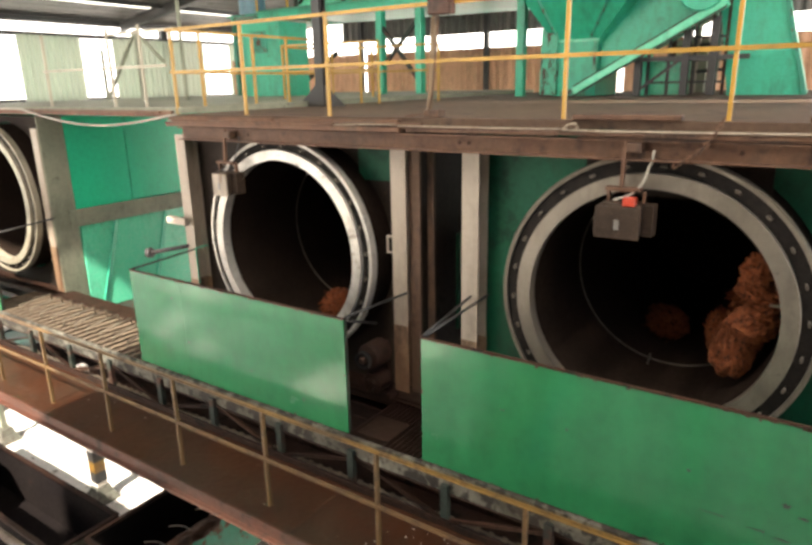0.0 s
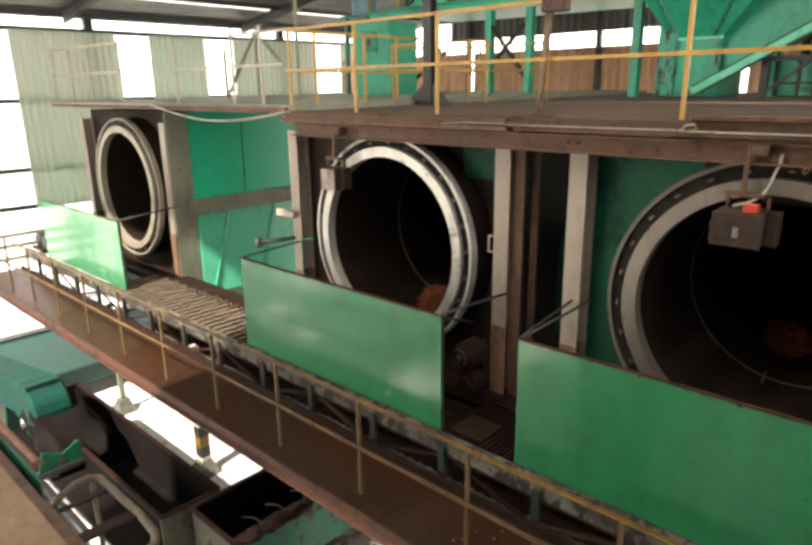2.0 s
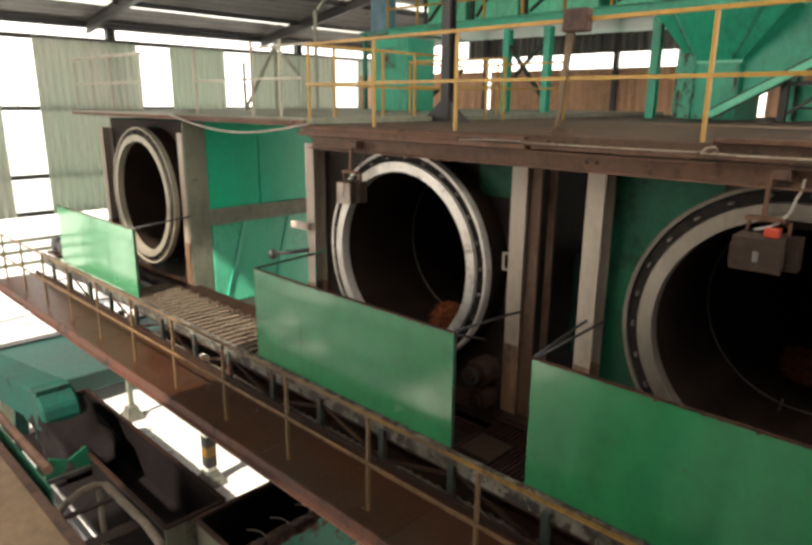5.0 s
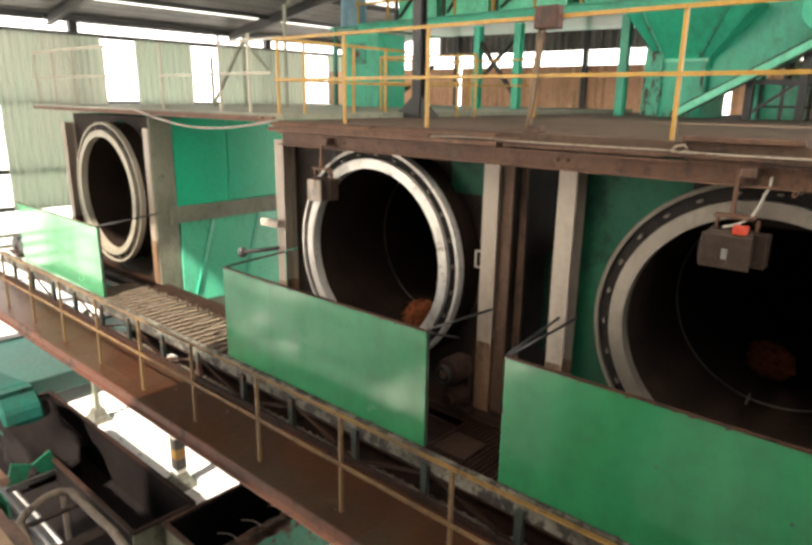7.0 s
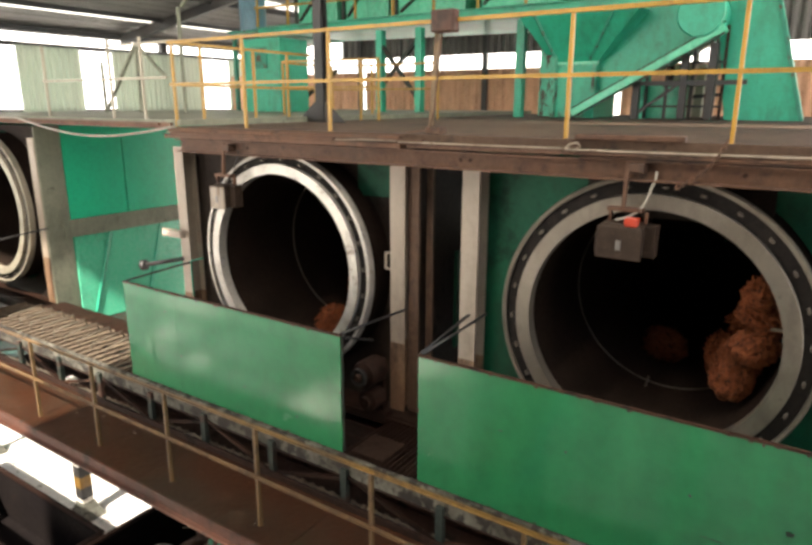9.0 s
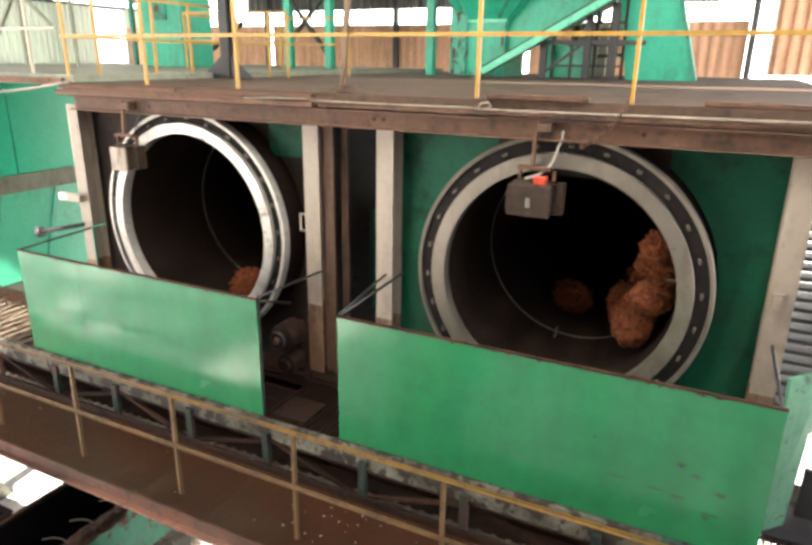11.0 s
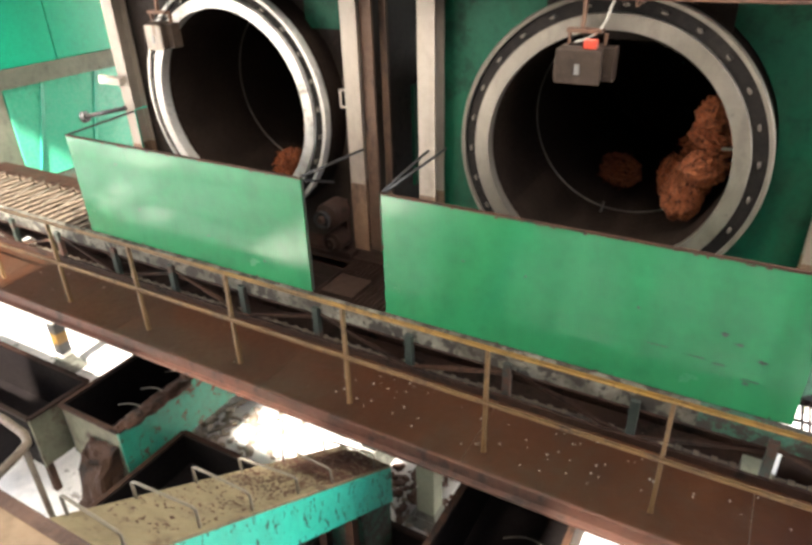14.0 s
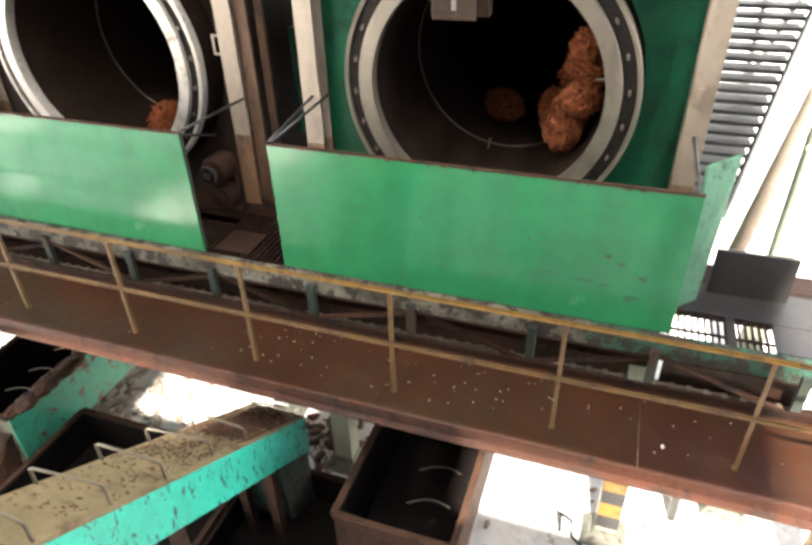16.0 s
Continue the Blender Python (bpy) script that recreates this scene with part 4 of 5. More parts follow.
tube(bm, [(-2.98, 5.44, 5.71), (-3.02, 5.45, 5.4), (-3.06, 5.45, 5.0), (-3.1, 5.42, 4.82), (-3.25, 5.4, 4.8), (-3.35, 5.4, 4.79)], 0.01, 6)
part("cable", bm, TIMBER, jb)
bm = B()
box(bm, -3.14, -2.98, 5.42, 5.56, 4.785, 4.85)
part("foot_block", bm, TIMBER, jb)

# ram and bent bracket on the middle column
ram = thing("hydraulic_ram", (-7.5, 5.3, 2.95), "short dark ram with a flanged end", "ram")
bm = B()
tube(bm, [(-7.68, 5.25, 2.86), (-7.15, 5.5, 2.97)], 0.03, 10)
part("rod", bm, BLACK, ram)
bm = B()
tube(bm, [(-7.72, 5.23, 2.85), (-7.66, 5.26, 2.865)], 0.075, 12)
part("end_flange", bm, BLACK, ram)
bm = B()
box(bm, -7.55, -7.14, 5.48, 5.56, 3.26, 3.36)
part("bracket", bm, COLUMN, ram, bevel=0.01)
bm = B()
tube(bm, [(-6.85, 5.4, 2.5), (-6.85, 5.4, 3.0), (-6.6, 5.4, 3.07)], 0.012, 6)
solid("bent_rod", bm, GREEN, "thin green bent rod beside the drum", "rod")

# ---- fruit bunches in the drums ----


def bunch(cx, cy, cz, r, seed):
    rg = random.Random(seed)
    bm = B()
    bmesh.ops.create_icosphere(bm, subdivisions=4, radius=r * 0.8)
    for v in bm.verts:
        n = v.co.normalized()
        ridge = abs(math.sin(9 * math.atan2(n.y, n.x) + 3 * n.z + 2 * noise.noise(n * 3)))
        v.co *= 0.82 + 0.16 * ridge + 0.16 * noise.noise(v.co * 14 + Vector((seed, 0, 0)))
        v.co.z *= 1.25
    for _ in range(360):
        d = Vector((rg.gauss(0, 1), rg.gauss(0, 1), rg.gauss(0, 0.8))).normalized()
        o = Vector((d.x, d.y, 1.25 * d.z)) * r * 0.74
        along = Vector((rg.gauss(0, 0.3), rg.gauss(0, 0.3), 1)) * r * rg.uniform(0.12, 0.3)
        q = o + along + d * r * rg.uniform(0.0, 0.12)
        bar(bm, o, q, 0.012, 0.006)
    bmesh.ops.rotate(bm, verts=bm.verts, matrix=Euler((rg.random() * 6, rg.random() * 6, rg.random() * 6)).to_matrix())
    bmesh.ops.translate(bm, verts=bm.verts, vec=(cx, cy, cz))
    return solid("oil_palm_fruit", bm, FIBRE, "spent orange-brown oil palm bunch lying in the drum", "fruit bunch", "bunches in the drums")


def in_drum(cx, cz, y, deg, r, seed, rin):
    a = radians(deg)
    k = rin - r * 0.72
    bunch(cx + k * math.cos(a), y, cz + k * math.sin(a), r, seed)


for y, deg, r, seed in ((6.0, -34, 0.23, 1), (6.05, -12, 0.22, 2), (6.3, -30, 0.25, 3), (6.4, 2, 0.23, 4), (6.8, -48, 0.25, 6), (6.2, 18, 0.19, 7), (7.2, -22, 0.26, 8), (7.5, -100, 0.24, 10)):
    in_drum(-0.95, CZ, y, deg, r, seed, 1.0)
for y, deg, r, seed in ((6.1, -16, 0.23, 11), (6.5, -40, 0.25, 12), (6.8, 10, 0.22, 13), (6.0, -66, 0.24, 14)):
    in_drum(-5.22, CZ, y, deg, r, seed, 1.04)
rg = random.Random(9)
bm = B()
for _ in range(90):
    x, y = rg.choice([rg.gauss(-1.0, 0.5), rg.uniform(-8, 2), rg.gauss(0.0, 0.5), rg.gauss(-2.4, 0.4)]), rg.uniform(3.6, 4.22)
    s = rg.uniform(0.005, 0.011)
    q = bmesh.ops.create_icosphere(bm, subdivisions=1, radius=s, matrix=at(x, y, 1.17 + s * 0.6))
solid("loose_fruitlets", bm, PALE, "scattered pale kernels and fruitlets on the walkway", "fruitlets", kind="stuff")

# ---- machinery on the upper deck, far side ----
gp = thing("machine_platform", (-8, 13, 4.85), "green steel platform on posts above the upper deck", "platform")
bm = B()
box(bm, -13.1, -2.6, 12.9, 13.05, 6.8, 7.02)
box(bm, -13.1, -2.6, 12.8, 13.05, 7.021, 7.035)
hexa(bm, [(-13.1, 13.06, 6.98), (-2.6, 13.06, 6.85), (-2.6, 16.5, 6.85), (-13.1, 16.5, 6.98)], [(-13.1, 13.06, 7.02), (-2.6, 13.06, 6.9), (-2.6, 16.5, 6.9), (-13.1, 16.5, 7.02)])
part("edge_beam", bm, GREEN, gp)
for x in (-12.8, -9.15, -8.05, -5.55, -3.0):
    bm = B()
    ibeam(bm, (x, 13.0, 4.82), (x, 13.0, 6.76), 0.17, 0.17)
    part("post", bm, GREEN, gp)
for p, q in (((-9.1, 13, 6.4), (-8.1, 13, 5.2)), ((-8.1, 13.1, 6.6), (-9.1, 13.1, 5.6)), ((-12.7, 13, 6.7), (-11.7, 13, 5.6)), ((-12, 13, 5.0), (-10.5, 13, 5.9))):
    bm = B()
    bar(bm, p, q, 0.08, 0.08)
    part("brace", bm, DARKGREEN, gp)
for x in [-13.2 + 1.1 * k for k in range(10)]:
    part("rail_post", bar(B(), (x, 13.0, 7.03), (x, 13.0, 8.1), 0.05, 0.05), YELLOW, gp)
for z in (7.55, 8.1):
    part("handrail", bar(B(), (-13.3, 13.0, z), (-2.7, 13.0, z - 0.1), 0.05, 0.05), YELLOW, gp, "yellow handrail")

for k, (x0, x1, z1) in enumerate(((-12.2, -10.9, 8.6), (-10.6, -9.3, 8.8), (-9.0, -7.2, 8.6), (-6.8, -5.0, 8.9), (-4.8, -3.0, 8.8))):
    b = thing("machine_housing", ((x0 + x1) / 2, 14.2, 7.0), "tall green machine housing on the platform", "machine", "green machine housings")
    bm = B()
    box(bm, x0, x1, 13.5, 15.2, 7.03, z1)
    part("housing", bm, GREEN_LIT, b, bevel=0.03)
    bm = B()
    bar(bm, (x0 + 0.1, 13.46, 7.2), (x1 - 0.1, 13.46, z1 - 0.3), 0.07, 0.05)
    bar(bm, (x0 - 0.03, 13.46, 7.03), (x0 - 0.03, 13.46, z1), 0.08, 0.06)
    part("brace", bm, DARKGREEN, b)

hp = thing("hopper", (-4.1, 13, 4.85), "green steel hopper with stained seams", "hopper")
bm = B()
hexa(bm, [(-4.75, 12.7, 4.83), (-3.85, 12.7, 4.83), (-3.85, 14, 4.83), (-4.75, 14, 4.83)], [(-4.7, 12.7, 5.85), (-3.85, 12.7, 5.85), (-3.85, 14, 5.85), (-4.7, 14, 5.85)])
part("neck", bm, GREEN, hp)
bm = B()
hexa(bm, [(-4.72, 12.69, 5.86), (-3.84, 12.69, 5.86), (-3.84, 14, 5.86), (-4.72, 14, 5.86)], [(-5.3, 12.2, 6.74), (-3.0, 12.2, 6.74), (-3.0, 14.6, 6.74), (-5.3, 14.6, 6.74)])
part("cone", bm, GREEN, hp)
bm = B()
box(bm, -4.95, -4.62, 12.6, 12.68, 4.85, 6.1)
part("stain_plate", bm, STAINED, hp, "rust-streaked plate")
bm = B()
hexa(bm, [(-3.84, 12.9, 5.3), (-2.0, 12.9, 6.2), (-2.0, 14, 6.2), (-3.84, 14, 5.3)], [(-3.84, 12.9, 6.74), (-2.0, 12.9, 6.9), (-2.0, 14, 6.9), (-3.84, 14, 6.74)])
part("side_duct", bm, GREEN, hp)
for x, z0, z1, w in ((-4.62, 5.0, 5.9, 0.03), (-3.9, 5.3, 5.86, 0.05), (-4.3, 4.84, 4.95, 0.5)):
    part("stain_plate", box(B(), x - w / 2, x + w / 2, 12.685, 12.699, z0, z1), STAINED, hp)
part("flange", box(B(), -4.76, -3.8, 12.64, 12.7, 5.83, 5.88), GREEN_LIT, hp)
for x in (-4.6, -3.95):
    part("rib", bar(B(), (x - 0.03, 12.66, 5.9), (x + (-0.35 if x < -4.2 else 0.5), 12.2, 6.72), 0.03, 0.06), GREEN_OLD, hp)

du = thing("inclined_conveyor", (-3, 12.4, 4.85), "narrow green inclined conveyor rising from the deck", "conveyor")
bm = B()
bar(bm, (-4.1, 12.3, 4.92), (-1.6, 12.3, 6.32), 0.3, 0.13)
part("casing", bm, GREEN_LIT, du, bevel=0.01)
bm = B()
bar(bm, (-4.1, 12.2, 5.01), (-1.6, 12.2, 6.41), 0.04, 0.03)
bar(bm, (-4.1, 12.2, 4.83), (-1.6, 12.2, 6.23), 0.04, 0.03)
part("edge_angle", bm, DARKGREEN, du)
part("head_cover", lathe(B(), [(0.0, 12.1), (0.36, 12.1), (0.38, 12.13), (0.38, 12.6), (0.0, 12.6)], -1.98, 6.55, 32, False), GREEN, du)
bm = B()
for x in (-3.0, -2.2, -1.75):
    bar(bm, (x, 12.45, 4.83), (x, 12.45, 5.6 + 0.4 * (x + 3)), 0.12, 0.12)
bar(bm, (-3.2, 12.45, 5.45), (-1.2, 12.45, 5.45), 0.06, 0.08)
bar(bm, (-3.0, 12.45, 4.9), (-2.2, 12.45, 5.5), 0.05, 0.05)
part("support", bm, BLACK, du)

bm = B()
box(bm, -2.95, -2.25, 13.1, 13.2, 4.83, 5.45)
solid("turquoise_panel", bm, GREEN_LIT, "small bright green panel under the inclined conveyor", "panel", bevel=0.01)

sf = thing("steel_rack", (-2.6, 12.8, 4.83), "dark rack of posts and rungs behind the inclined conveyor", "rack")
for x, z1 in ((-2.9, 5.75), (-2.55, 6.0), (-2.12, 6.2), (-1.86, 6.3), (-1.62, 6.4)):
    part("post", bar(B(), (x, 12.75, 4.83), (x, 12.75, z1), 0.05, 0.05), BLACK if x < -2 else RUSTY, sf)
for z in (5.05, 5.42, 5.8):
    part("rung", bar(B(), (-2.95 + (z - 5) * 0.8, 12.72, z), (-1.6, 12.72, z), 0.04, 0.04), BLACK, sf)

tw = thing("elevator_tower", (-0.9, 13, 4.83), "tall tapering green elevator housing", "elevator")
bm = B()
hexa(bm, [(-1.55, 12.9, 4.8), (-0.38, 12.9, 4.8), (-0.38, 14.2, 4.8), (-1.55, 14.2, 4.8)], [(-2.1, 12.9, 8.2), (-1.35, 12.9, 8.2), (-1.35, 14.2, 8.2), (-2.1, 14.2, 8.2)])
part("housing", bm, GREEN, tw)
bm = B()
bar(bm, (-0.36, 12.87, 4.8), (-1.33, 12.87, 8.2), 0.04, 0.06)
part("corner_angle", bm, GREEN_OLD, tw)
for z in (5.2, 5.7, 6.3):
    part("side_rung", bar(B(), (-3.0, 14.5, z), (-1.6, 14.5, z + 0.1), 0.07, 0.07), BLACK, tw)
for x in (-2.9, -2.45, -2.05, -1.7):
    part("side_post", bar(B(), (x, 14.5, 4.84), (x + 0.1, 14.5, 7.4), 0.09, 0.09), COLUMN if x > -2.5 else RUSTY, tw)

bm = B()
hexa(bm, [(-3.1, 15.0, 4.83), (-2.3, 15.0, 4.83), (-2.3, 15.4, 4.83), (-3.1, 15.4, 4.83)], [(-2.95, 15.1, 5.9), (-2.3, 15.1, 5.9), (-2.3, 15.4, 5.9), (-2.95, 15.4, 5.9)])
solid("sheet_crate", bm, GREYGREEN, "grey-green crate of sheets behind the conveyor", "crate", bevel=0.02)

dc = thing("roof_column", (-6.7, 8, 4.78), "dark steel roof column with gusset plates", "column")
bm = B()
ibeam(bm, (-6.68, 8.0, 4.78), (-6.72, 8.0, 9.4), 0.16, 0.16)
part("shaft", bm, BLACK, dc)
for s in (-1, 1):
    bm = B()
    hexa(bm, [(-6.68, 7.94, 4.79), (-6.68 + s * 0.5, 7.94, 4.79), (-6.68 + s * 0.5, 7.96, 4.79), (-6.68, 7.96, 4.79)], [(-6.68, 7.94, 5.15), (-6.68 + s * 0.06, 7.94, 5.15), (-6.68 + s * 0.06, 7.96, 5.15), (-6.68, 7.96, 5.15)])
    part("gusset", bm, BLACK, dc)

rail = thing("handrail", (-7.4, 9, 4.82), "yellow handrail round the stairwell on the deck", "handrail")
me = post_mesh(0.98, YELLOW)
pieces("post", me, rail, [at(x, y, 4.8) for x, y in ((-8.5, 9.0), (-7.72, 9.0), (-6.7, 9.0), (-6.32, 9.0), (-8.5, 10.4), (-6.0, 10.4), (-7.5, 10.4))])
for z in (5.35, 5.8):
    for p, q in (((-8.5, 9.0, z + 0.02), (-6.3, 9.0, z)), ((-8.5, 10.4, z), (-6.0, 10.4, z)), ((-8.5, 9.0, z), (-8.5, 10.4, z))):
        part("rail", bar(B(), p, q, 0.035, 0.035), YELLOW, rail)
dr = thing("drum_barrel", (-13.8, 13.4, 7.02), "pale blue plastic barrel on the platform", "barrel")
bm = B()
bmesh.ops.create_cone(bm, cap_ends=True, segments=28, radius1=0.36, radius2=0.36, depth=0.9, matrix=at(-13.8, 13.4, 7.45))
part("body", bm, BLUE, dr, bevel=0.03)
bm = B()
box(bm, -14.3, -13.11, 12.9, 16.5, 6.94, 7.0)
for x in (-14.2, -13.3):
    box(bm, x - 0.05, x + 0.05, 13, 13.1, 4.9, 6.94)
solid("barrel_stand", bm, GREEN_OLD, "small green stand under the barrel", "stand")
lb = thing("green_cabinet", (-11.4, 12.2, 4.9), "bright green machine cabinet on the deck", "cabinet")
bm = B()
box(bm, -12.4, -11.1, 11.6, 12.6, 4.88, 6.6)
part("body", bm, GREEN, lb, bevel=0.02)
bm = B()
box(bm, -12.0, -11.5, 11.57, 11.6, 5.9, 6.4)
part("door", bm, GREEN_OLD, lb)
scf = thing("scaffold_frame", (-11, 7.6, 4.9), "rusty stair frame standing on the western deck", "frame")
for p, q in (((-12.6, 8, 4.9), (-11.4, 8, 6.2)), ((-11.4, 8, 6.2), (-10.6, 8, 5.6)), ((-10.3, 8.2, 4.9), (-10.3, 8.2, 6.8)), ((-10.2, 8.2, 6.8), (-9.4, 8.2, 7.4)), ((-11.4, 8, 4.9), (-11.4, 8, 6.2)), ((-12.6, 8, 4.9), (-12.6, 8, 5.9))):
    bm = B()
    bar(bm, p, q, 0.05, 0.05)
    part("strut", bm, GREYGREEN, scf)

# ---- below: troughs, chutes and ground things ----


def open_trough(name, x0, x1, y0, y1, z1, deep, inside, label, wallmats, rim):
    """An open steel trough; wallmats for west, east, south and north walls."""
    t = thing(name, ((x0 + x1) / 2, (y0 + y1) / 2, z1 - deep), label, "trough", "open conveyor troughs")
    w = 0.03
    for nm, m, b in (("west_wall", wallmats[0], (x0, x0 + w, y0, y1, z1 - deep, z1)), ("east_wall", wallmats[1], (x1 - w, x1, y0, y1, z1 - deep, z1)), ("south_wall", wallmats[2], (x0 + w, x1 - w, y0, y0 + w, z1 - deep, z1)), ("north_wall", wallmats[3], (x0 + w, x1 - w, y1 - w, y1, z1 - deep, z1))):
        if m:
            bm = B()
            box(bm, *b)
            part("side_wall", bm, m, t)
    bm = B()
    box(bm, x0 + w, x1 - w, y0 + w, y1 - w, z1 - deep, z1 - deep + 0.03)
    part("bottom", bm, inside, t)
    bm = B()
    box(bm, x0 + w, x0 + w + 0.004, y0 + w, y1 - w, z1 - deep + 0.03, z1 - 0.02)
    box(bm, x1 - w - 0.004, x1 - w, y0 + w, y1 - w, z1 - deep + 0.03, z1 - 0.02)
    box(bm, x0 + w, x1 - w, y1 - w - 0.004, y1 - w, z1 - deep + 0.03, z1 - 0.02)
    part("liner", bm, inside, t)
    for x, y in ((x0 + 0.06, y0 + 0.06), (x1 - 0.06, y0 + 0.06), (x0 + 0.06, y1 - 0.06), (x1 - 0.06, y1 - 0.06)):
        part("leg", box(B(), x - 0.04, x + 0.04, y - 0.04, y + 0.04, GROUND, z1 - deep), RUSTY, t)
    bm = B()
    for a, b in (((x0, y0), (x1, y0)), ((x0, y1), (x1, y1)), ((x0, y0), (x0, y1)), ((x1, y0), (x1, y1))):
        bar(bm, (*a, z1 + 0.004), (*b, z1 + 0.004), 0.06, 0.03)
    part("rim", bm, rim, t, "crusted rim")
    return t


ta = open_trough("scraper_trough", -11.3, -6.55, 2.75, 3.56, 0.0, 0.75, TROUGH, "long black open scraper trough", (TROUGH, CAKED, TROUGH, TROUGH), BROWNCASE)
tb = open_trough("cross_trough", -6.46, -5.42, 3.1, 7.5, 0.0, 0.75, TROUGH, "green open cross trough with a rusty crusted rim", (BLACK, GREEN_OLD, CAKED, None), RUSTY)
td = open_trough("feed_trough", -1.5, -0.45, 2.92, 6.5, 0.3, 0.8, TROUGH, "rust-brown open feed trough", (RUSTY, RUSTY, RUSTY, None), RUSTY)
open_trough("low_trough", -2.9, -1.58, 1.6, 3.9, -0.6, 0.4, TROUGH, "dark oily low trough beside the chute", (BROWNCASE, BROWNCASE, BROWNCASE, BROWNCASE), BROWNCASE)
open_trough("pit_trough", -5.3, -2.95, 2.5, 3.85, -0.55, 0.5, TROUGH, "low black trough between the chutes", (BLACK, BLACK, BLACK, BLACK), RUSTY)


def arcs(t, x0, x1, ys, z):
    me_ = mesh_of(tube(B(), [(-0.2 + 0.4 * s, 0.08 * math.sin(2.2 * s), 0.04 * math.sin(3 * s)) for s in [k / 8 for k in range(9)]], 0.008, 6), "flight_rod", REBAR)
    pieces("flight_rod", me_, t, [at(x0 + (x1 - x0) * 0.62, y, z) for y in ys])


arcs(tb, -6.46, -5.42, (3.55, 3.9, 4.3), -0.16)
arcs(td, -1.5, -0.45, (3.1, 3.5, 3.9), -0.1)
bm = B()
rg = random.Random(4)
for k in range(26):
    y = 3.2 + 1.2 * k / 26
    bmesh.ops.create_icosphere(bm, subdivisions=2, radius=rg.uniform(0.05, 0.11), matrix=at(-5.44 + rg.uniform(-0.05, 0.03), y, 0.0) @ Matrix.Diagonal((1, 1.4, 0.6, 1)))
for v in bm.verts:
    v.co += 0.03 * Vector(noise.noise_vector(v.co * 14))
tagged(part("crust", bm, RUSTY, tb, "brown caked crust on the rim"), kind="stuff")
bm = B()
hexa(bm, [(-5.95, 2.6, GROUND), (-5.5, 2.6, GROUND), (-5.45, 3.08, GROUND), (-6.0, 3.08, GROUND)], [(-5.85, 2.86, -0.35), (-5.58, 2.86, -0.35), (-5.5, 3.08, -0.25), (-5.95, 3.08, -0.25)])
bmesh.ops.subdivide_edges(bm, edges=list(bm.edges), cuts=7, use_grid_fill=True)
for v in bm.verts:
    if v.co.z > GROUND + 0.01:
        v.co += 0.07 * Vector(noise.noise_vector(v.co * 4)) + 0.035 * Vector(noise.noise_vector(v.co * 13))
solid("crusted_bracket", bm, RUSTY, "crusted brown bracket against the cross trough", "bracket")

# covered chute that climbs towards the near platform
SL = 0.64
chute = thing("covered_chute", (-2.55, 2.5, -0.2), "mud-covered inclined chute with flaking turquoise sides", "chute")


def cz(y):
    return 0.3 + (3.87 - y) * SL


bm = B()
ya, yb = 0.1, 3.87
hexa(bm, [(-2.84, ya, cz(ya) - 0.03), (-2.25, ya, cz(ya) - 0.03), (-2.25, yb, cz(yb) - 0.03), (-2.84, yb, cz(yb) - 0.03)], [(-2.84, ya, cz(ya)), (-2.25, ya, cz(ya)), (-2.25, yb, cz(yb)), (-2.84, yb, cz(yb))])
part("cover", bm, MUD, chute, "muddy cover plate")
for x, m in ((-2.255, TURQ), (-2.835, GREEN_OLD)):
    bm = B()
    hexa(bm, [(x - 0.012, ya, cz(ya) - 0.5), (x + 0.012, ya, cz(ya) - 0.5), (x + 0.012, yb, cz(yb) - 0.5), (x - 0.012, yb, cz(yb) - 0.5)], [(x - 0.012, ya, cz(ya) - 0.031), (x + 0.012, ya, cz(ya) - 0.031), (x + 0.012, yb, cz(yb) - 0.031), (x - 0.012, yb, cz(yb) - 0.031)])
    part("side_plate", bm, m, chute)
bm = B()
hexa(bm, [(-2.83, 3.4, -0.75), (-2.27, 3.4, -0.75), (-2.27, 3.86, -0.95), (-2.83, 3.86, -0.95)], [(-2.83, 3.34, 0.1), (-2.27, 3.34, 0.1), (-2.27, 3.86, 0.1), (-2.83, 3.86, 0.1)])
part("boot", bm, STAINED_DARK, chute, "stained green boot at the foot")
for k in range(3):
    y = 3.3 - 1.2 * k
    for x in (-2.7, -2.36):
        part("leg", bar(B(), (x, y, GROUND), (x, y, cz(y) - 0.5), 0.09, 0.09), RUSTY, chute)
hoop = mesh_of(tube(B(), [(-0.27, 0, 0), (-0.27, 0.0, 0.15), (-0.24, 0, 0.17), (0.24, 0, 0.17), (0.27, 0, 0.15), (0.27, 0, 0)], 0.011, 6), "hoop", REBAR)
pieces("hoop", hoop, chute, [at(-2.55, y, cz(y)) @ Matrix.Rotation(rgx, 4, "Z") for y, rgx in ((3.6, 0.1), (3.0, -0.05), (2.55, 0.08), (2.1, 0.0), (1.65, 0.06), (1.2, -0.04))])
bm = B()
rg = random.Random(6)
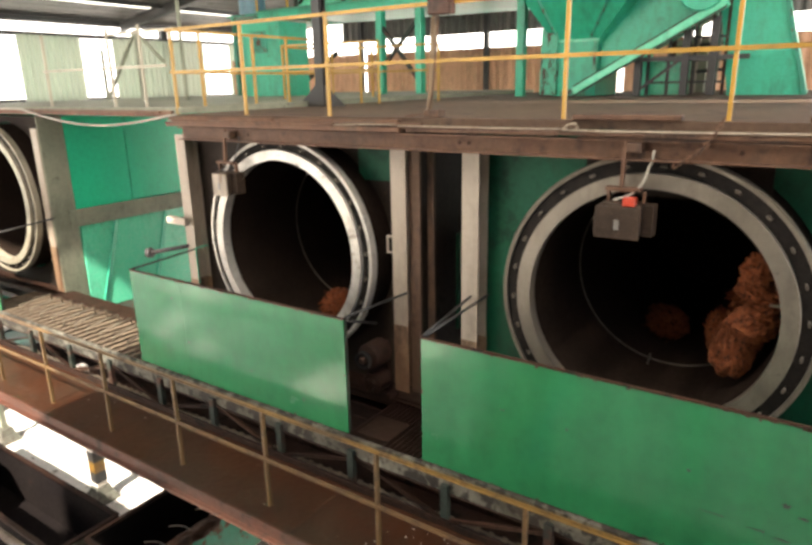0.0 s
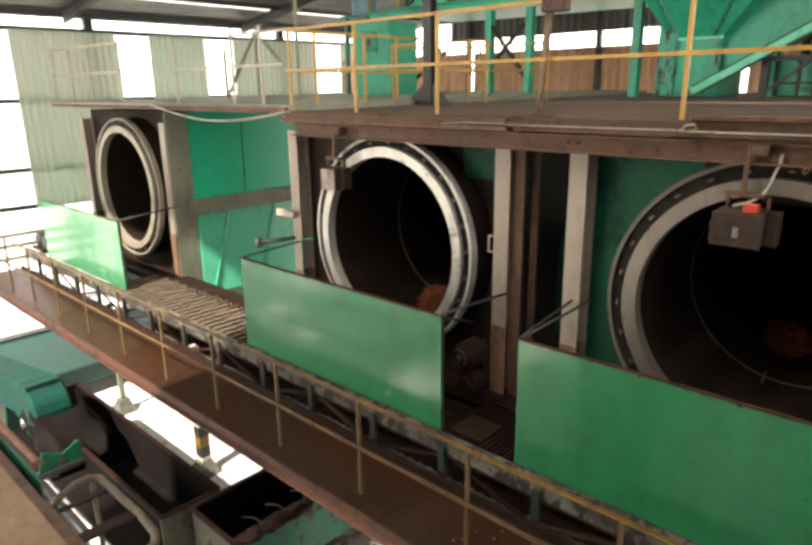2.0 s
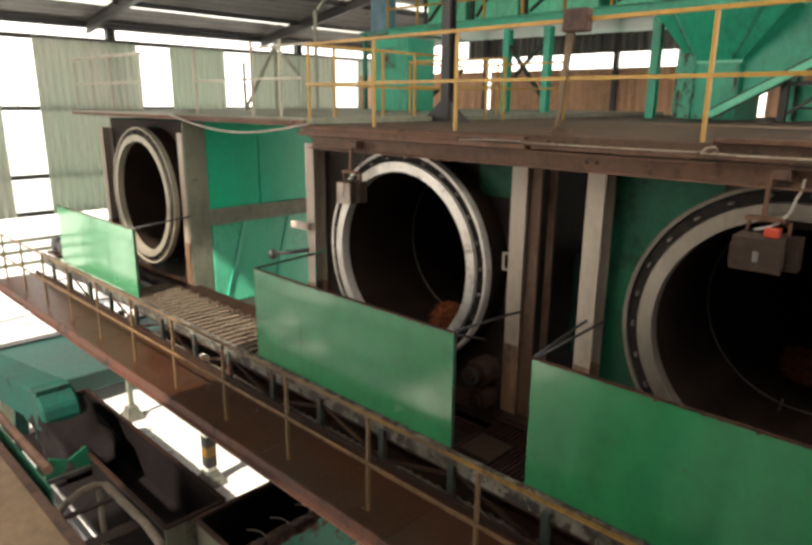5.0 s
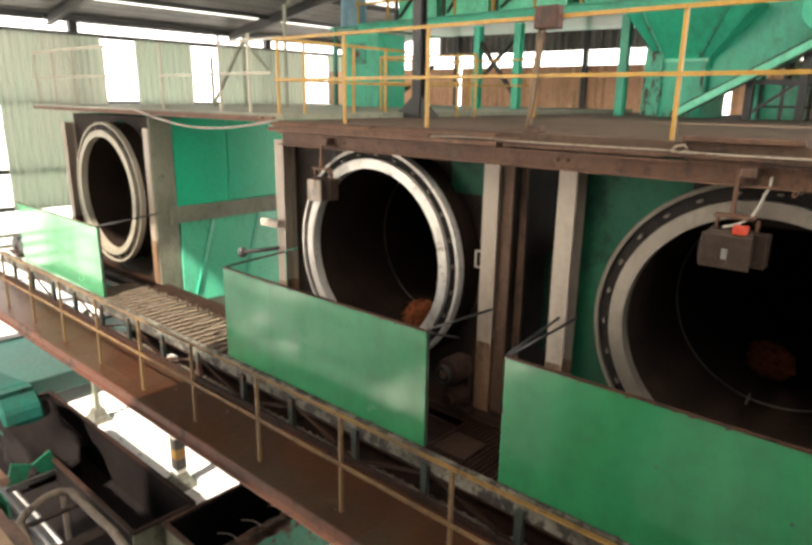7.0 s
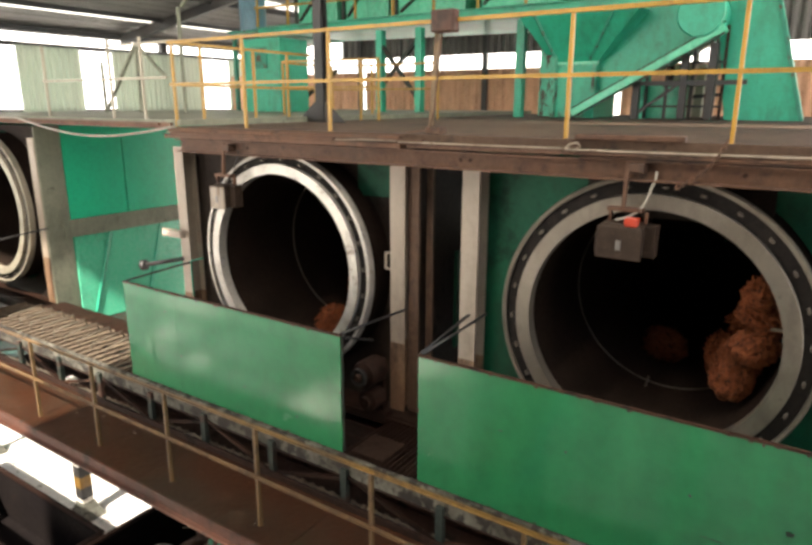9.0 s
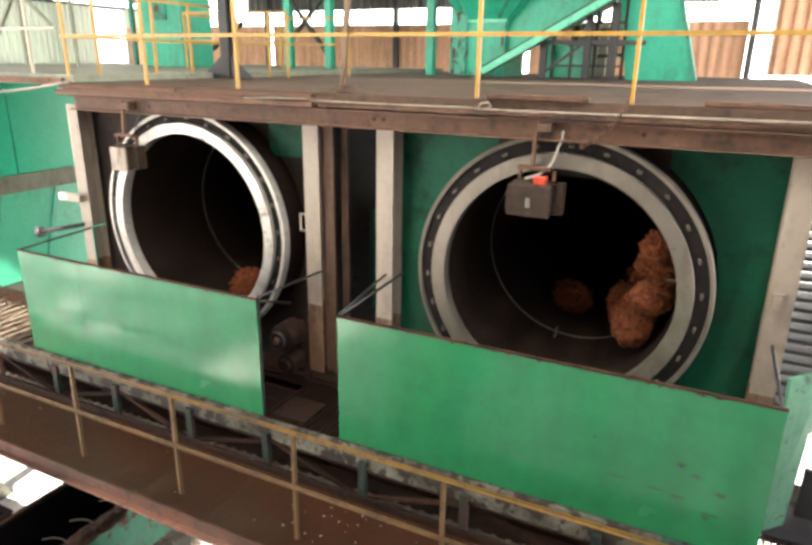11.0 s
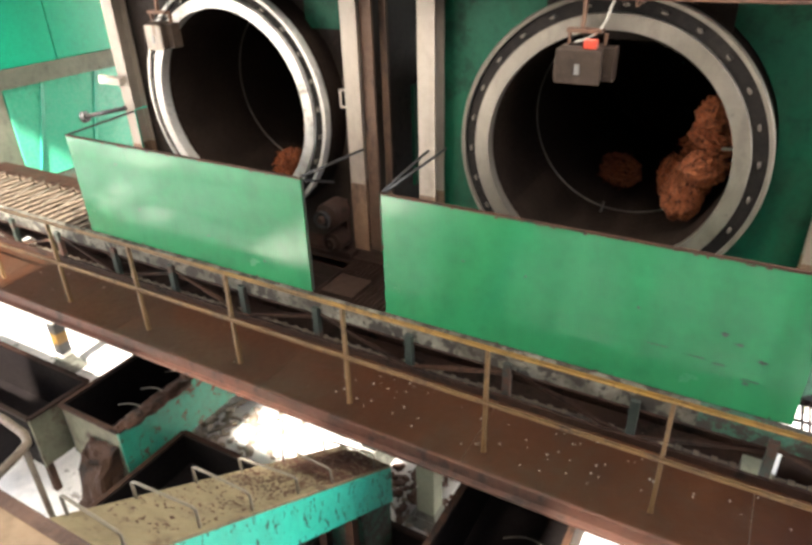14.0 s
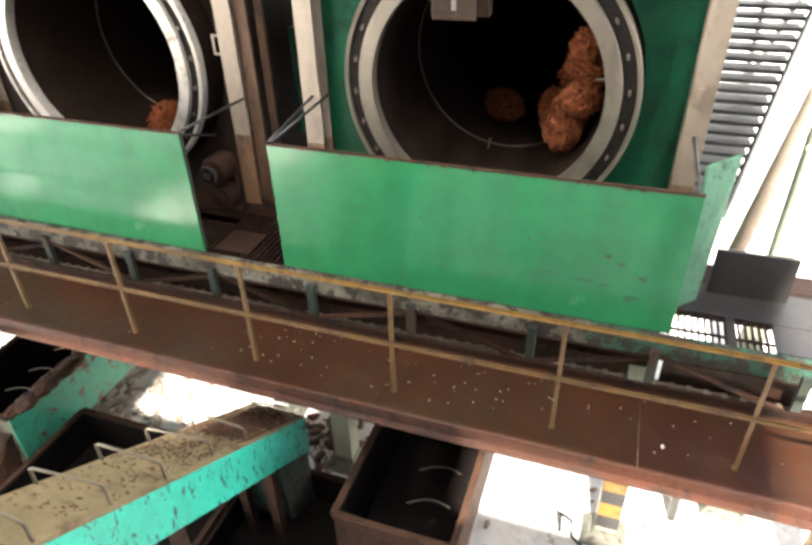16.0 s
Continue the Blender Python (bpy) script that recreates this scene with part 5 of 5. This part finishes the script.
for _ in range(1700):
    y = rg.choice([rg.gauss(3.05, 0.1), rg.gauss(3.5, 0.14), rg.gauss(3.3, 0.16), rg.gauss(2.6, 0.2), rg.uniform(1.4, 3.8)])
    x = rg.uniform(-2.8, -2.3) if y < 2.9 else rg.gauss(-2.52, 0.15)
    x, y = min(-2.28, max(-2.81, x)), min(y, 3.82)
    a = rg.uniform(0, 3.14)
    l = rg.uniform(0.01, 0.032) if y > 2.9 else rg.uniform(0.004, 0.014)
    pile = 0.07 * math.exp(-((x + 2.52) / 0.16) ** 2) if y > 2.9 else 0.01
    p = Vector((x, y, cz(y) + rg.uniform(0.0, 0.012 + pile)))
    d = Vector((math.cos(a), math.sin(a), -SL * math.sin(a) + rg.uniform(-0.3, 0.3))) * l
    bar(bm, p - d, p + d, rg.uniform(0.004, 0.01), 0.005)
solid("fibre_litter", bm, LITTER, "brown fibre litter lying on the chute cover", "litter", kind="stuff")

# inclined green conveyor in the west
gc = thing("green_conveyor", (-14, 2.5, GROUND), "sloping green conveyor casing on legs", "conveyor")
bm = B()
hexa(bm, [(-22, 2.4, -1.8), (-9.9, 2.4, 0.25), (-9.9, 2.9, 0.25), (-22, 2.9, -1.8)], [(-22, 2.4, -1.25), (-9.9, 2.4, 0.8), (-9.9, 2.9, 0.8), (-22, 2.9, -1.25)])
part("casing", bm, TEAL, gc)
for k in (-1, 1):
    x = -13.6
    bm = B()
    hexa(bm, [(x + k * 0.25, 2.3, -0.75), (x + k * 0.62, 2.3, -0.75), (x + k * 0.62, 2.36, -0.75), (x + k * 0.25, 2.36, -0.75)], [(x - k * 0.04, 2.3, 0.05), (x + k * 0.4, 2.3, 0.05), (x + k * 0.4, 2.36, 0.05), (x - k * 0.04, 2.36, 0.05)])
    part("gusset", bm, TEAL, gc)
    bm = B()
    y = 2.47
    hexa(bm, [(-9.0, y + k * 0.1, -0.16), (-9.0, y + k * 0.34, -0.16), (-8.97, y + k * 0.34, -0.16), (-8.97, y + k * 0.1, -0.16)], [(-9.0, y, 0.03), (-9.0, y + k * 0.25, 0.15), (-8.97, y + k * 0.25, 0.15), (-8.97, y, 0.03)])
    part("gusset", bm, GREEN_DIM, gc, "clean green gusset plate")
part("gusset_rail", box(B(), -9.04, -8.94, 2.1, 2.8, -0.24, -0.163), BLACK, gc)
line = ((-10.7, 0.67), (-10.2, 0.765), (-9.9, 0.73), (-9.7, 0.57), (-9.64, 0.36), (-9.7, 0.2), (-10.1, 0.12), (-10.7, 0.05))
bm = B()
a, b = [[bm.verts.new((x, y, z)) for x, z in line] for y in (2.385, 2.94)]
bm.faces.new(a)
bm.faces.new(b[::-1])
for k in range(len(line)):
    bm.faces.new((a[k], a[(k + 1) % len(line)], b[(k + 1) % len(line)], b[k]))
part("hood", bm, TEAL, gc, "rounded oily teal hood over the head", bevel=0.04)
part("side_deck", box(B(), -11.0, -6.6, 2.3, 2.74, -0.4, -0.34), TROUGH, gc, "black oily plate beside the trough")
bm = B()
bmesh.ops.create_cube(bm, size=1.0, matrix=Matrix.Translation((-9.6, 2.78, -0.02)) @ Matrix.Rotation(0.62, 4, "Y") @ Matrix.Diagonal((1.3, 0.75, 0.45, 1)))
bmesh.ops.subdivide_edges(bm, edges=list(bm.edges), cuts=9, use_grid_fill=True)
for v in bm.verts:
    v.co += 0.12 * Vector(noise.noise_vector(v.co * 2.3)) + 0.05 * Vector(noise.noise_vector(v.co * 9))
for f in bm.faces:
    f.smooth = True
part("sludge", bm, TROUGH, gc, "black oily sludge caked on the head")
bm = B()
box(bm, -12.95, -12.75, 2.5, 2.7, GROUND, -0.2)
part("leg", bm, GREYGREEN, gc)
for x in (-12.2, -11.0):
    part("leg", bar(B(), (x, 2.62, GROUND), (x + 0.5, 2.62, 0.1), 0.22, 0.1), TEAL, gc)
bm = B()
bar(bm, (-12.6, 2.35, -0.78), (-8.0, 2.35, -0.78), 0.08, 0.1)
bar(bm, (-12.6, 2.35, -1.15), (-8.0, 2.35, -1.15), 0.08, 0.1)
part("ground_frame", bm, BLACK, gc)
bm = B()
hexa(bm, [(-10.3, 2.42, -0.2), (-9.35, 2.42, -0.2), (-9.35, 3.4, -0.2), (-10.3, 3.4, -0.2)], [(-10.3, 2.42, 0.22), (-9.6, 2.42, 0.16), (-9.6, 3.3, 0.04), (-10.3, 3.3, 0.08)])
part("head_chute", bm, TROUGH, gc, "black oily head of the conveyor", bevel=0.03)
tank = thing("green_tank", (-14.7, 5.0, GROUND), "low teal steel tank with a dark oily lip", "tank")
part("shell", box(B(), -16.0, -13.2, 3.0, 7.0, -0.9, -0.5), TEAL_MID, tank, bevel=0.02)
part("lip", box(B(), -16.3, -16.003, 3.0, 7.0, -0.9, -0.46), BLACK, tank, "dark oily lip")
for x, y in ((-15.9, 3.2), (-13.3, 3.2), (-15.9, 6.8), (-13.3, 6.8)):
    part("leg", box(B(), x - 0.08, x + 0.08, y - 0.08, y + 0.08, GROUND, -0.902), BLACK, tank)

# pipe guard frame by the near platform
fr = thing("pipe_frame", (-5.6, 1.8, GROUND), "grey-brown bent pipe guard frame on legs", "frame")
loop = [(-6.3, 1.62), (-6.44, 1.86), (-6.44, 1.99), (-6.36, 2.07), (-5.4, 2.08), (-5.04, 2.05), (-4.9, 1.99), (-4.84, 1.86), (-4.74, 1.55), (-4.78, 1.44), (-4.9, 1.4), (-6.15, 1.5), (-6.3, 1.62)]
part("loop", tube(B(), [(x, y, 1.0) for x, y in loop], 0.04, 10), PIPE, fr, "thick bent grey pipe")
for x, w in ((-5.5, 0.16), (-6.1, 0.07)):
    part("cross_plate", bar(B(), (x, 1.48, 0.98), (x, 2.06, 0.98), w, 0.02), BROWNCASE, fr)
for x, y in ((-6.38, 2.0), (-4.9, 1.95), (-6.2, 1.55), (-4.8, 1.45)):
    part("leg", tube(B(), [(x, y, GROUND), (x, y, 0.97)], 0.03, 8), PIPE, fr)

# near platform
npf = thing("near_platform", (-4, -1, 3.4), "tan steel plate floor of the near platform", "platform", kind="structure")
bm = B()
box(bm, -7, 1.4, -1.0, 0.525, 3.36, 3.4)
part("floor_plate", bm, PLATE, npf)
bm = B()
bar(bm, (-7, 0.55, 3.31), (1.4, 0.55, 3.31), 0.05, 0.13)
bar(bm, (-7, 0.6, 3.26), (1.4, 0.6, 3.26), 0.05, 0.02)
part("edge_beam", bm, TIMBER, npf)
for x in (-6.8, -4.0, -0.9, 1.2):
    for y in (-0.8, 0.2):
        part("leg", bar(B(), (x, y, GROUND), (x, y, 3.36), 0.14, 0.14), RUSTY, npf)
bm = B()
tube(bm, [(-1.9, 0.72, 2.62), (-1.25, 0.78, 2.58), (-0.6, 0.86, 2.5)], 0.022, 8)
part("edge_pipe", bm, REBAR, npf)
bm = B()
tube(bm, [(-7 + 0.6 * k, 0.65 + 0.006 * (k % 2), 3.37) for k in range(8)], 0.024, 8)
part("edge_conduit", bm, TIMBER, npf, "brown conduit along the edge")
part("toe_strip", box(B(), -7, -2.6, 0.605, 0.612, 3.3, 3.385), GREEN_DIM, npf, "chipped green toe strip")


def banded_post(x, y, top, w, bands, label, low=0.28, shaft=None):
    p = thing("support_post", (x, y, GROUND), label, "post", "posts under the walkway")
    bm = B()
    box(bm, x - w / 2, x + w / 2, y - w / 2, y + w / 2, GROUND, top)
    sh = part("shaft", bm, (shaft or WHITEPAINT) if bands else GREYGREEN, p)
    bm = B()
    for a, b, c, d, z0, z1 in ((0.24, 0.19, 0.17, 0.14, 0.0, 0.12), (0.14, 0.13, 0.1, 0.1, 0.12, 0.26)):
        hexa(bm, [(x - a, y - b, GROUND + z0), (x + a, y - b, GROUND + z0), (x + a, y + b, GROUND + z0), (x - a, y + b, GROUND + z0)], [(x - c, y - d, GROUND + z1), (x + c, y - d, GROUND + z1), (x + c, y + d, GROUND + z1), (x - c, y + d, GROUND + z1)])
    part("foot", bm, FOOT, p, "stepped dark grey foot")
    for k in range(bands):
        bm = B()
        z = GROUND + low + 0.19 * k
        box(bm, x - w / 2 - 0.004, x + w / 2 + 0.004, y - w / 2 - 0.004, y + w / 2 + 0.004, z, z + 0.19)
        part("band", bm, BLACK if k % 2 == 0 else YELLOW_MID, sh, "black band" if k % 2 == 0 else "yellow band")
    return p


banded_post(-8.8, 4.55, 1.1, 0.17, 3, "pale post with yellow and black bands", 0.32)
banded_post(-12.03, 4.6, 1.1, 0.09, 0, "pale slim post on a stepped foot")
banded_post(-2.2, 4.6, 0.6, 0.22, 0, "stained grey-green post under the walkway")
banded_post(-3.3, 5.1, 0.6, 0.2, 1, "tan post under the walkway")
banded_post(0.8, 4.55, 1.1, 0.22, 4, "grey post with yellow and black bands", 0.26, GREYGREEN)
banded_post(2.0, 5.3, 0.6, 0.3, 0, "wide grey post under the walkway")
banded_post(2.75, 4.6, 1.1, 0.24, 4, "post with yellow and black bands near the stairs")
bm = B()
tube(bm, [(1.48, 4.98, GROUND), (1.46, 4.95, 1.1)], 0.05, 10)
solid("drain_pipe", bm, BLACK, "thin dark upright pipe", "pipe")
bm = B()
tube(bm, [(0.35, 4.45, GROUND), (0.33, 4.4, GROUND + 0.35), (0.45, 4.35, GROUND + 0.35), (0.48, 4.4, GROUND + 0.02), (0.75, 4.2, GROUND + 0.02)], 0.02, 6)
solid("bent_bracket", bm, BLACK, "small bent steel bracket on the ground", "bracket")

rg = random.Random(12)
bm = B()
for _ in range(260):
    x, y = rg.choice([(rg.gauss(-4.95, 0.25), rg.gauss(4.7, 0.35)), (rg.gauss(-2.3, 0.5), rg.gauss(4.7, 0.5)), (rg.uniform(-5.2, 1.5), rg.uniform(3.6, 6)), (rg.uniform(-12, 1.5), rg.uniform(3.6, 7))])
    if rg.random() < 0.12:
        a, l = rg.uniform(0, 3.14), rg.choice([0.04, 0.06, 0.16])
        d = Vector((math.cos(a), math.sin(a), 0)) * l
        o = Vector((x, y, GROUND + 0.02))
        bar(bm, o - d, o + d, rg.uniform(0.015, 0.04), 0.02)
    else:
        q = rg.uniform(0.012, 0.05) * (2 if rg.random() < 0.08 else 1)
        bmesh.ops.create_icosphere(bm, subdivisions=1, radius=q, matrix=at(x, y, GROUND + q * 0.3) @ Matrix.Rotation(rg.random() * 3, 4, "Z") @ Matrix.Diagonal((1.5, 0.8, 0.55, 1)))
for v in bm.verts:
    v.co += 0.012 * Vector(noise.noise_vector(v.co * 25))
solid("ground_scraps", bm, DUSTY, "rubble, offcuts and scraps lying on the concrete", "scraps", kind="stuff")

rg = random.Random(31)
for cx_, cy_, sx, sy, n, h, m, label in ((-2.45, 4.85, 0.28, 0.22, 70, 0.16, LITTER, "dark heap of wet fibre and rubble by the post"), (-5.65, 4.75, 0.2, 0.35, 50, 0.1, DUSTY, "heap of rubble and broken offcuts on the concrete"), (-0.2, 3.25, 0.4, 0.1, 60, 0.25, LITTER, "dark crusted heap beside the feed trough")):
    bm = B()
    for _ in range(n):
        gx, gy = rg.gauss(0, 1), rg.gauss(0, 1)
        q = rg.uniform(0.02, 0.075)
        z = GROUND + h * math.exp(-(gx * gx + gy * gy) / 1.5) * rg.uniform(0.2, 1)
        bmesh.ops.create_icosphere(bm, subdivisions=1, radius=q, matrix=at(cx_ + gx * sx, cy_ + gy * sy, z + q * 0.2) @ Matrix.Rotation(rg.random() * 3, 4, "Z") @ Matrix.Diagonal((1.4, 0.9, 0.7, 1)))
    for v in bm.verts:
        v.co += 0.02 * Vector(noise.noise_vector(v.co * 21))
    solid("rubble_heap", bm, m, label, "rubble", kind="stuff")
for p, q, w in (((-5.75, 4.25, GROUND + 0.03), (-5.35, 4.75, GROUND + 0.08), 0.05), ((-5.62, 4.2, GROUND + 0.05), (-5.3, 4.55, GROUND + 0.06), 0.03), ((-5.9, 4.6, GROUND + 0.06), (-5.55, 5.1, GROUND + 0.12), 0.06)):
    solid("offcut", bar(B(), p, q, w, 0.03), DUSTY, "pale dusty plank offcut lying on rubble", "offcut", "offcuts on the ground")
bm = B()
bmesh.ops.create_icosphere(bm, subdivisions=2, radius=0.016, matrix=at(0.97, 3.68, 1.18) @ Matrix.Diagonal((0.8, 1.3, 0.7, 1)))
solid("white_pebble", bm, WHITEPAINT, "single white lump lying on the walkway", "pebble")
# rails and clutter at the far end of the walkway
bm = B()
for z in (1.25, 0.95, 0.6):
    bar(bm, (-19.6, 1.5, z), (-19.6, 9.0, z + 0.03), 0.06, 0.1)
for y in (1.6, 4.1, 6.6, 8.9):
    bar(bm, (-19.6, y, GROUND), (-19.6, y, 1.45), 0.08, 0.08)
solid("yard_fence", bm, GREYGREEN, "grey-green pipe fence beyond the walkway end", "fence")
pm = thing("pump_set", (-15.4, 4.75, 1.64), "dark greasy pump set at the platform end", "pump")
part("motor", lathe(B(), [(0.02, 4.55), (0.1, 4.55), (0.16, 4.6), (0.16, 4.95), (0.1, 5.0), (0.02, 5.0)], -15.5, 1.86, 24), BLACK, pm)
part("base_frame", box(B(), -15.75, -15.0, 4.5, 5.05, 1.645, 1.7), BROWNCASE, pm)
part("gearbox", box(B(), -15.28, -15.02, 4.58, 4.95, 1.7, 1.98), BLACK, pm, bevel=0.03)

# ---- east end ----
st = thing("staircase", (2.2, 7, 1.64), "black open-tread steel staircase against the light", "stairs")
for k in range(27):
    part("tread", box(B(), 1.08, 1.45 + 0.025 * k, 6.75 + 0.06 * k, 6.99 + 0.06 * k, 1.705 + 0.095 * k, 1.745 + 0.095 * k), BLACK, st)
for p, q in (((1.46, 6.75, 1.62), (2.15, 8.4, 4.3)), ((1.06, 6.75, 1.62), (1.06, 8.4, 4.3))):
    part("stringer", bar(B(), p, q, 0.03, 0.16), BLACK, st)
for p, q in (((1.3, 8.6, 1.6), (2.3, 8.6, 4.6)), ((1.9, 8.6, 4.6), (2.7, 8.6, 2.4)), ((1.6, 8.7, GROUND), (1.6, 8.7, 4.6))):
    part("rear_brace", bar(B(), p, q, 0.05, 0.05), GREYGREEN, st)
pp = thing("vent_pipe", (2.6, 5.6, 1.6), "grey-white diagonal pipe beside the stairs", "pipe")
bm = B()
tube(bm, [(1.72, 7.0, 1.0), (2.12, 7.0, 3.6)], 0.09, 16)
part("shaft", bm, COLUMN, pp)
bm = B()
hexa(bm, [(0.985, 4.86, 1.66), (1.14, 5.02, 1.66), (1.12, 5.04, 1.66), (0.965, 4.88, 1.66)], [(0.955, 4.86, 2.96), (1.19, 5.02, 3.02), (1.17, 5.04, 3.02), (0.935, 4.88, 2.96)])
solid("end_panel", bm, GREEN_PANEL, "dull stained green end panel beside the guard", "panel", bevel=0.004)
bm = B()
box(bm, 1.23, 1.87, 5.2, 5.24, 1.65, 2.08)
box(bm, 1.24, 1.28, 5.24, 5.34, 1.646, 1.7)
box(bm, 1.82, 1.86, 5.24, 5.34, 1.646, 1.7)
solid("dark_board", bm, BLACK, "dark board standing on the grating", "board")
for x, z in ((2.2, 2.2), (2.25, 2.45)):
    bm = B()
    box(bm, x, x + 0.25, 7.4, 7.6, GROUND, z) if z < 2.3 else box(bm, x, x + 0.25, 7.65, 7.85, GROUND, z)
    solid("bollard", bm, GREYGREEN, "grey concrete bollard in the yard", "bollard", bevel=0.02)
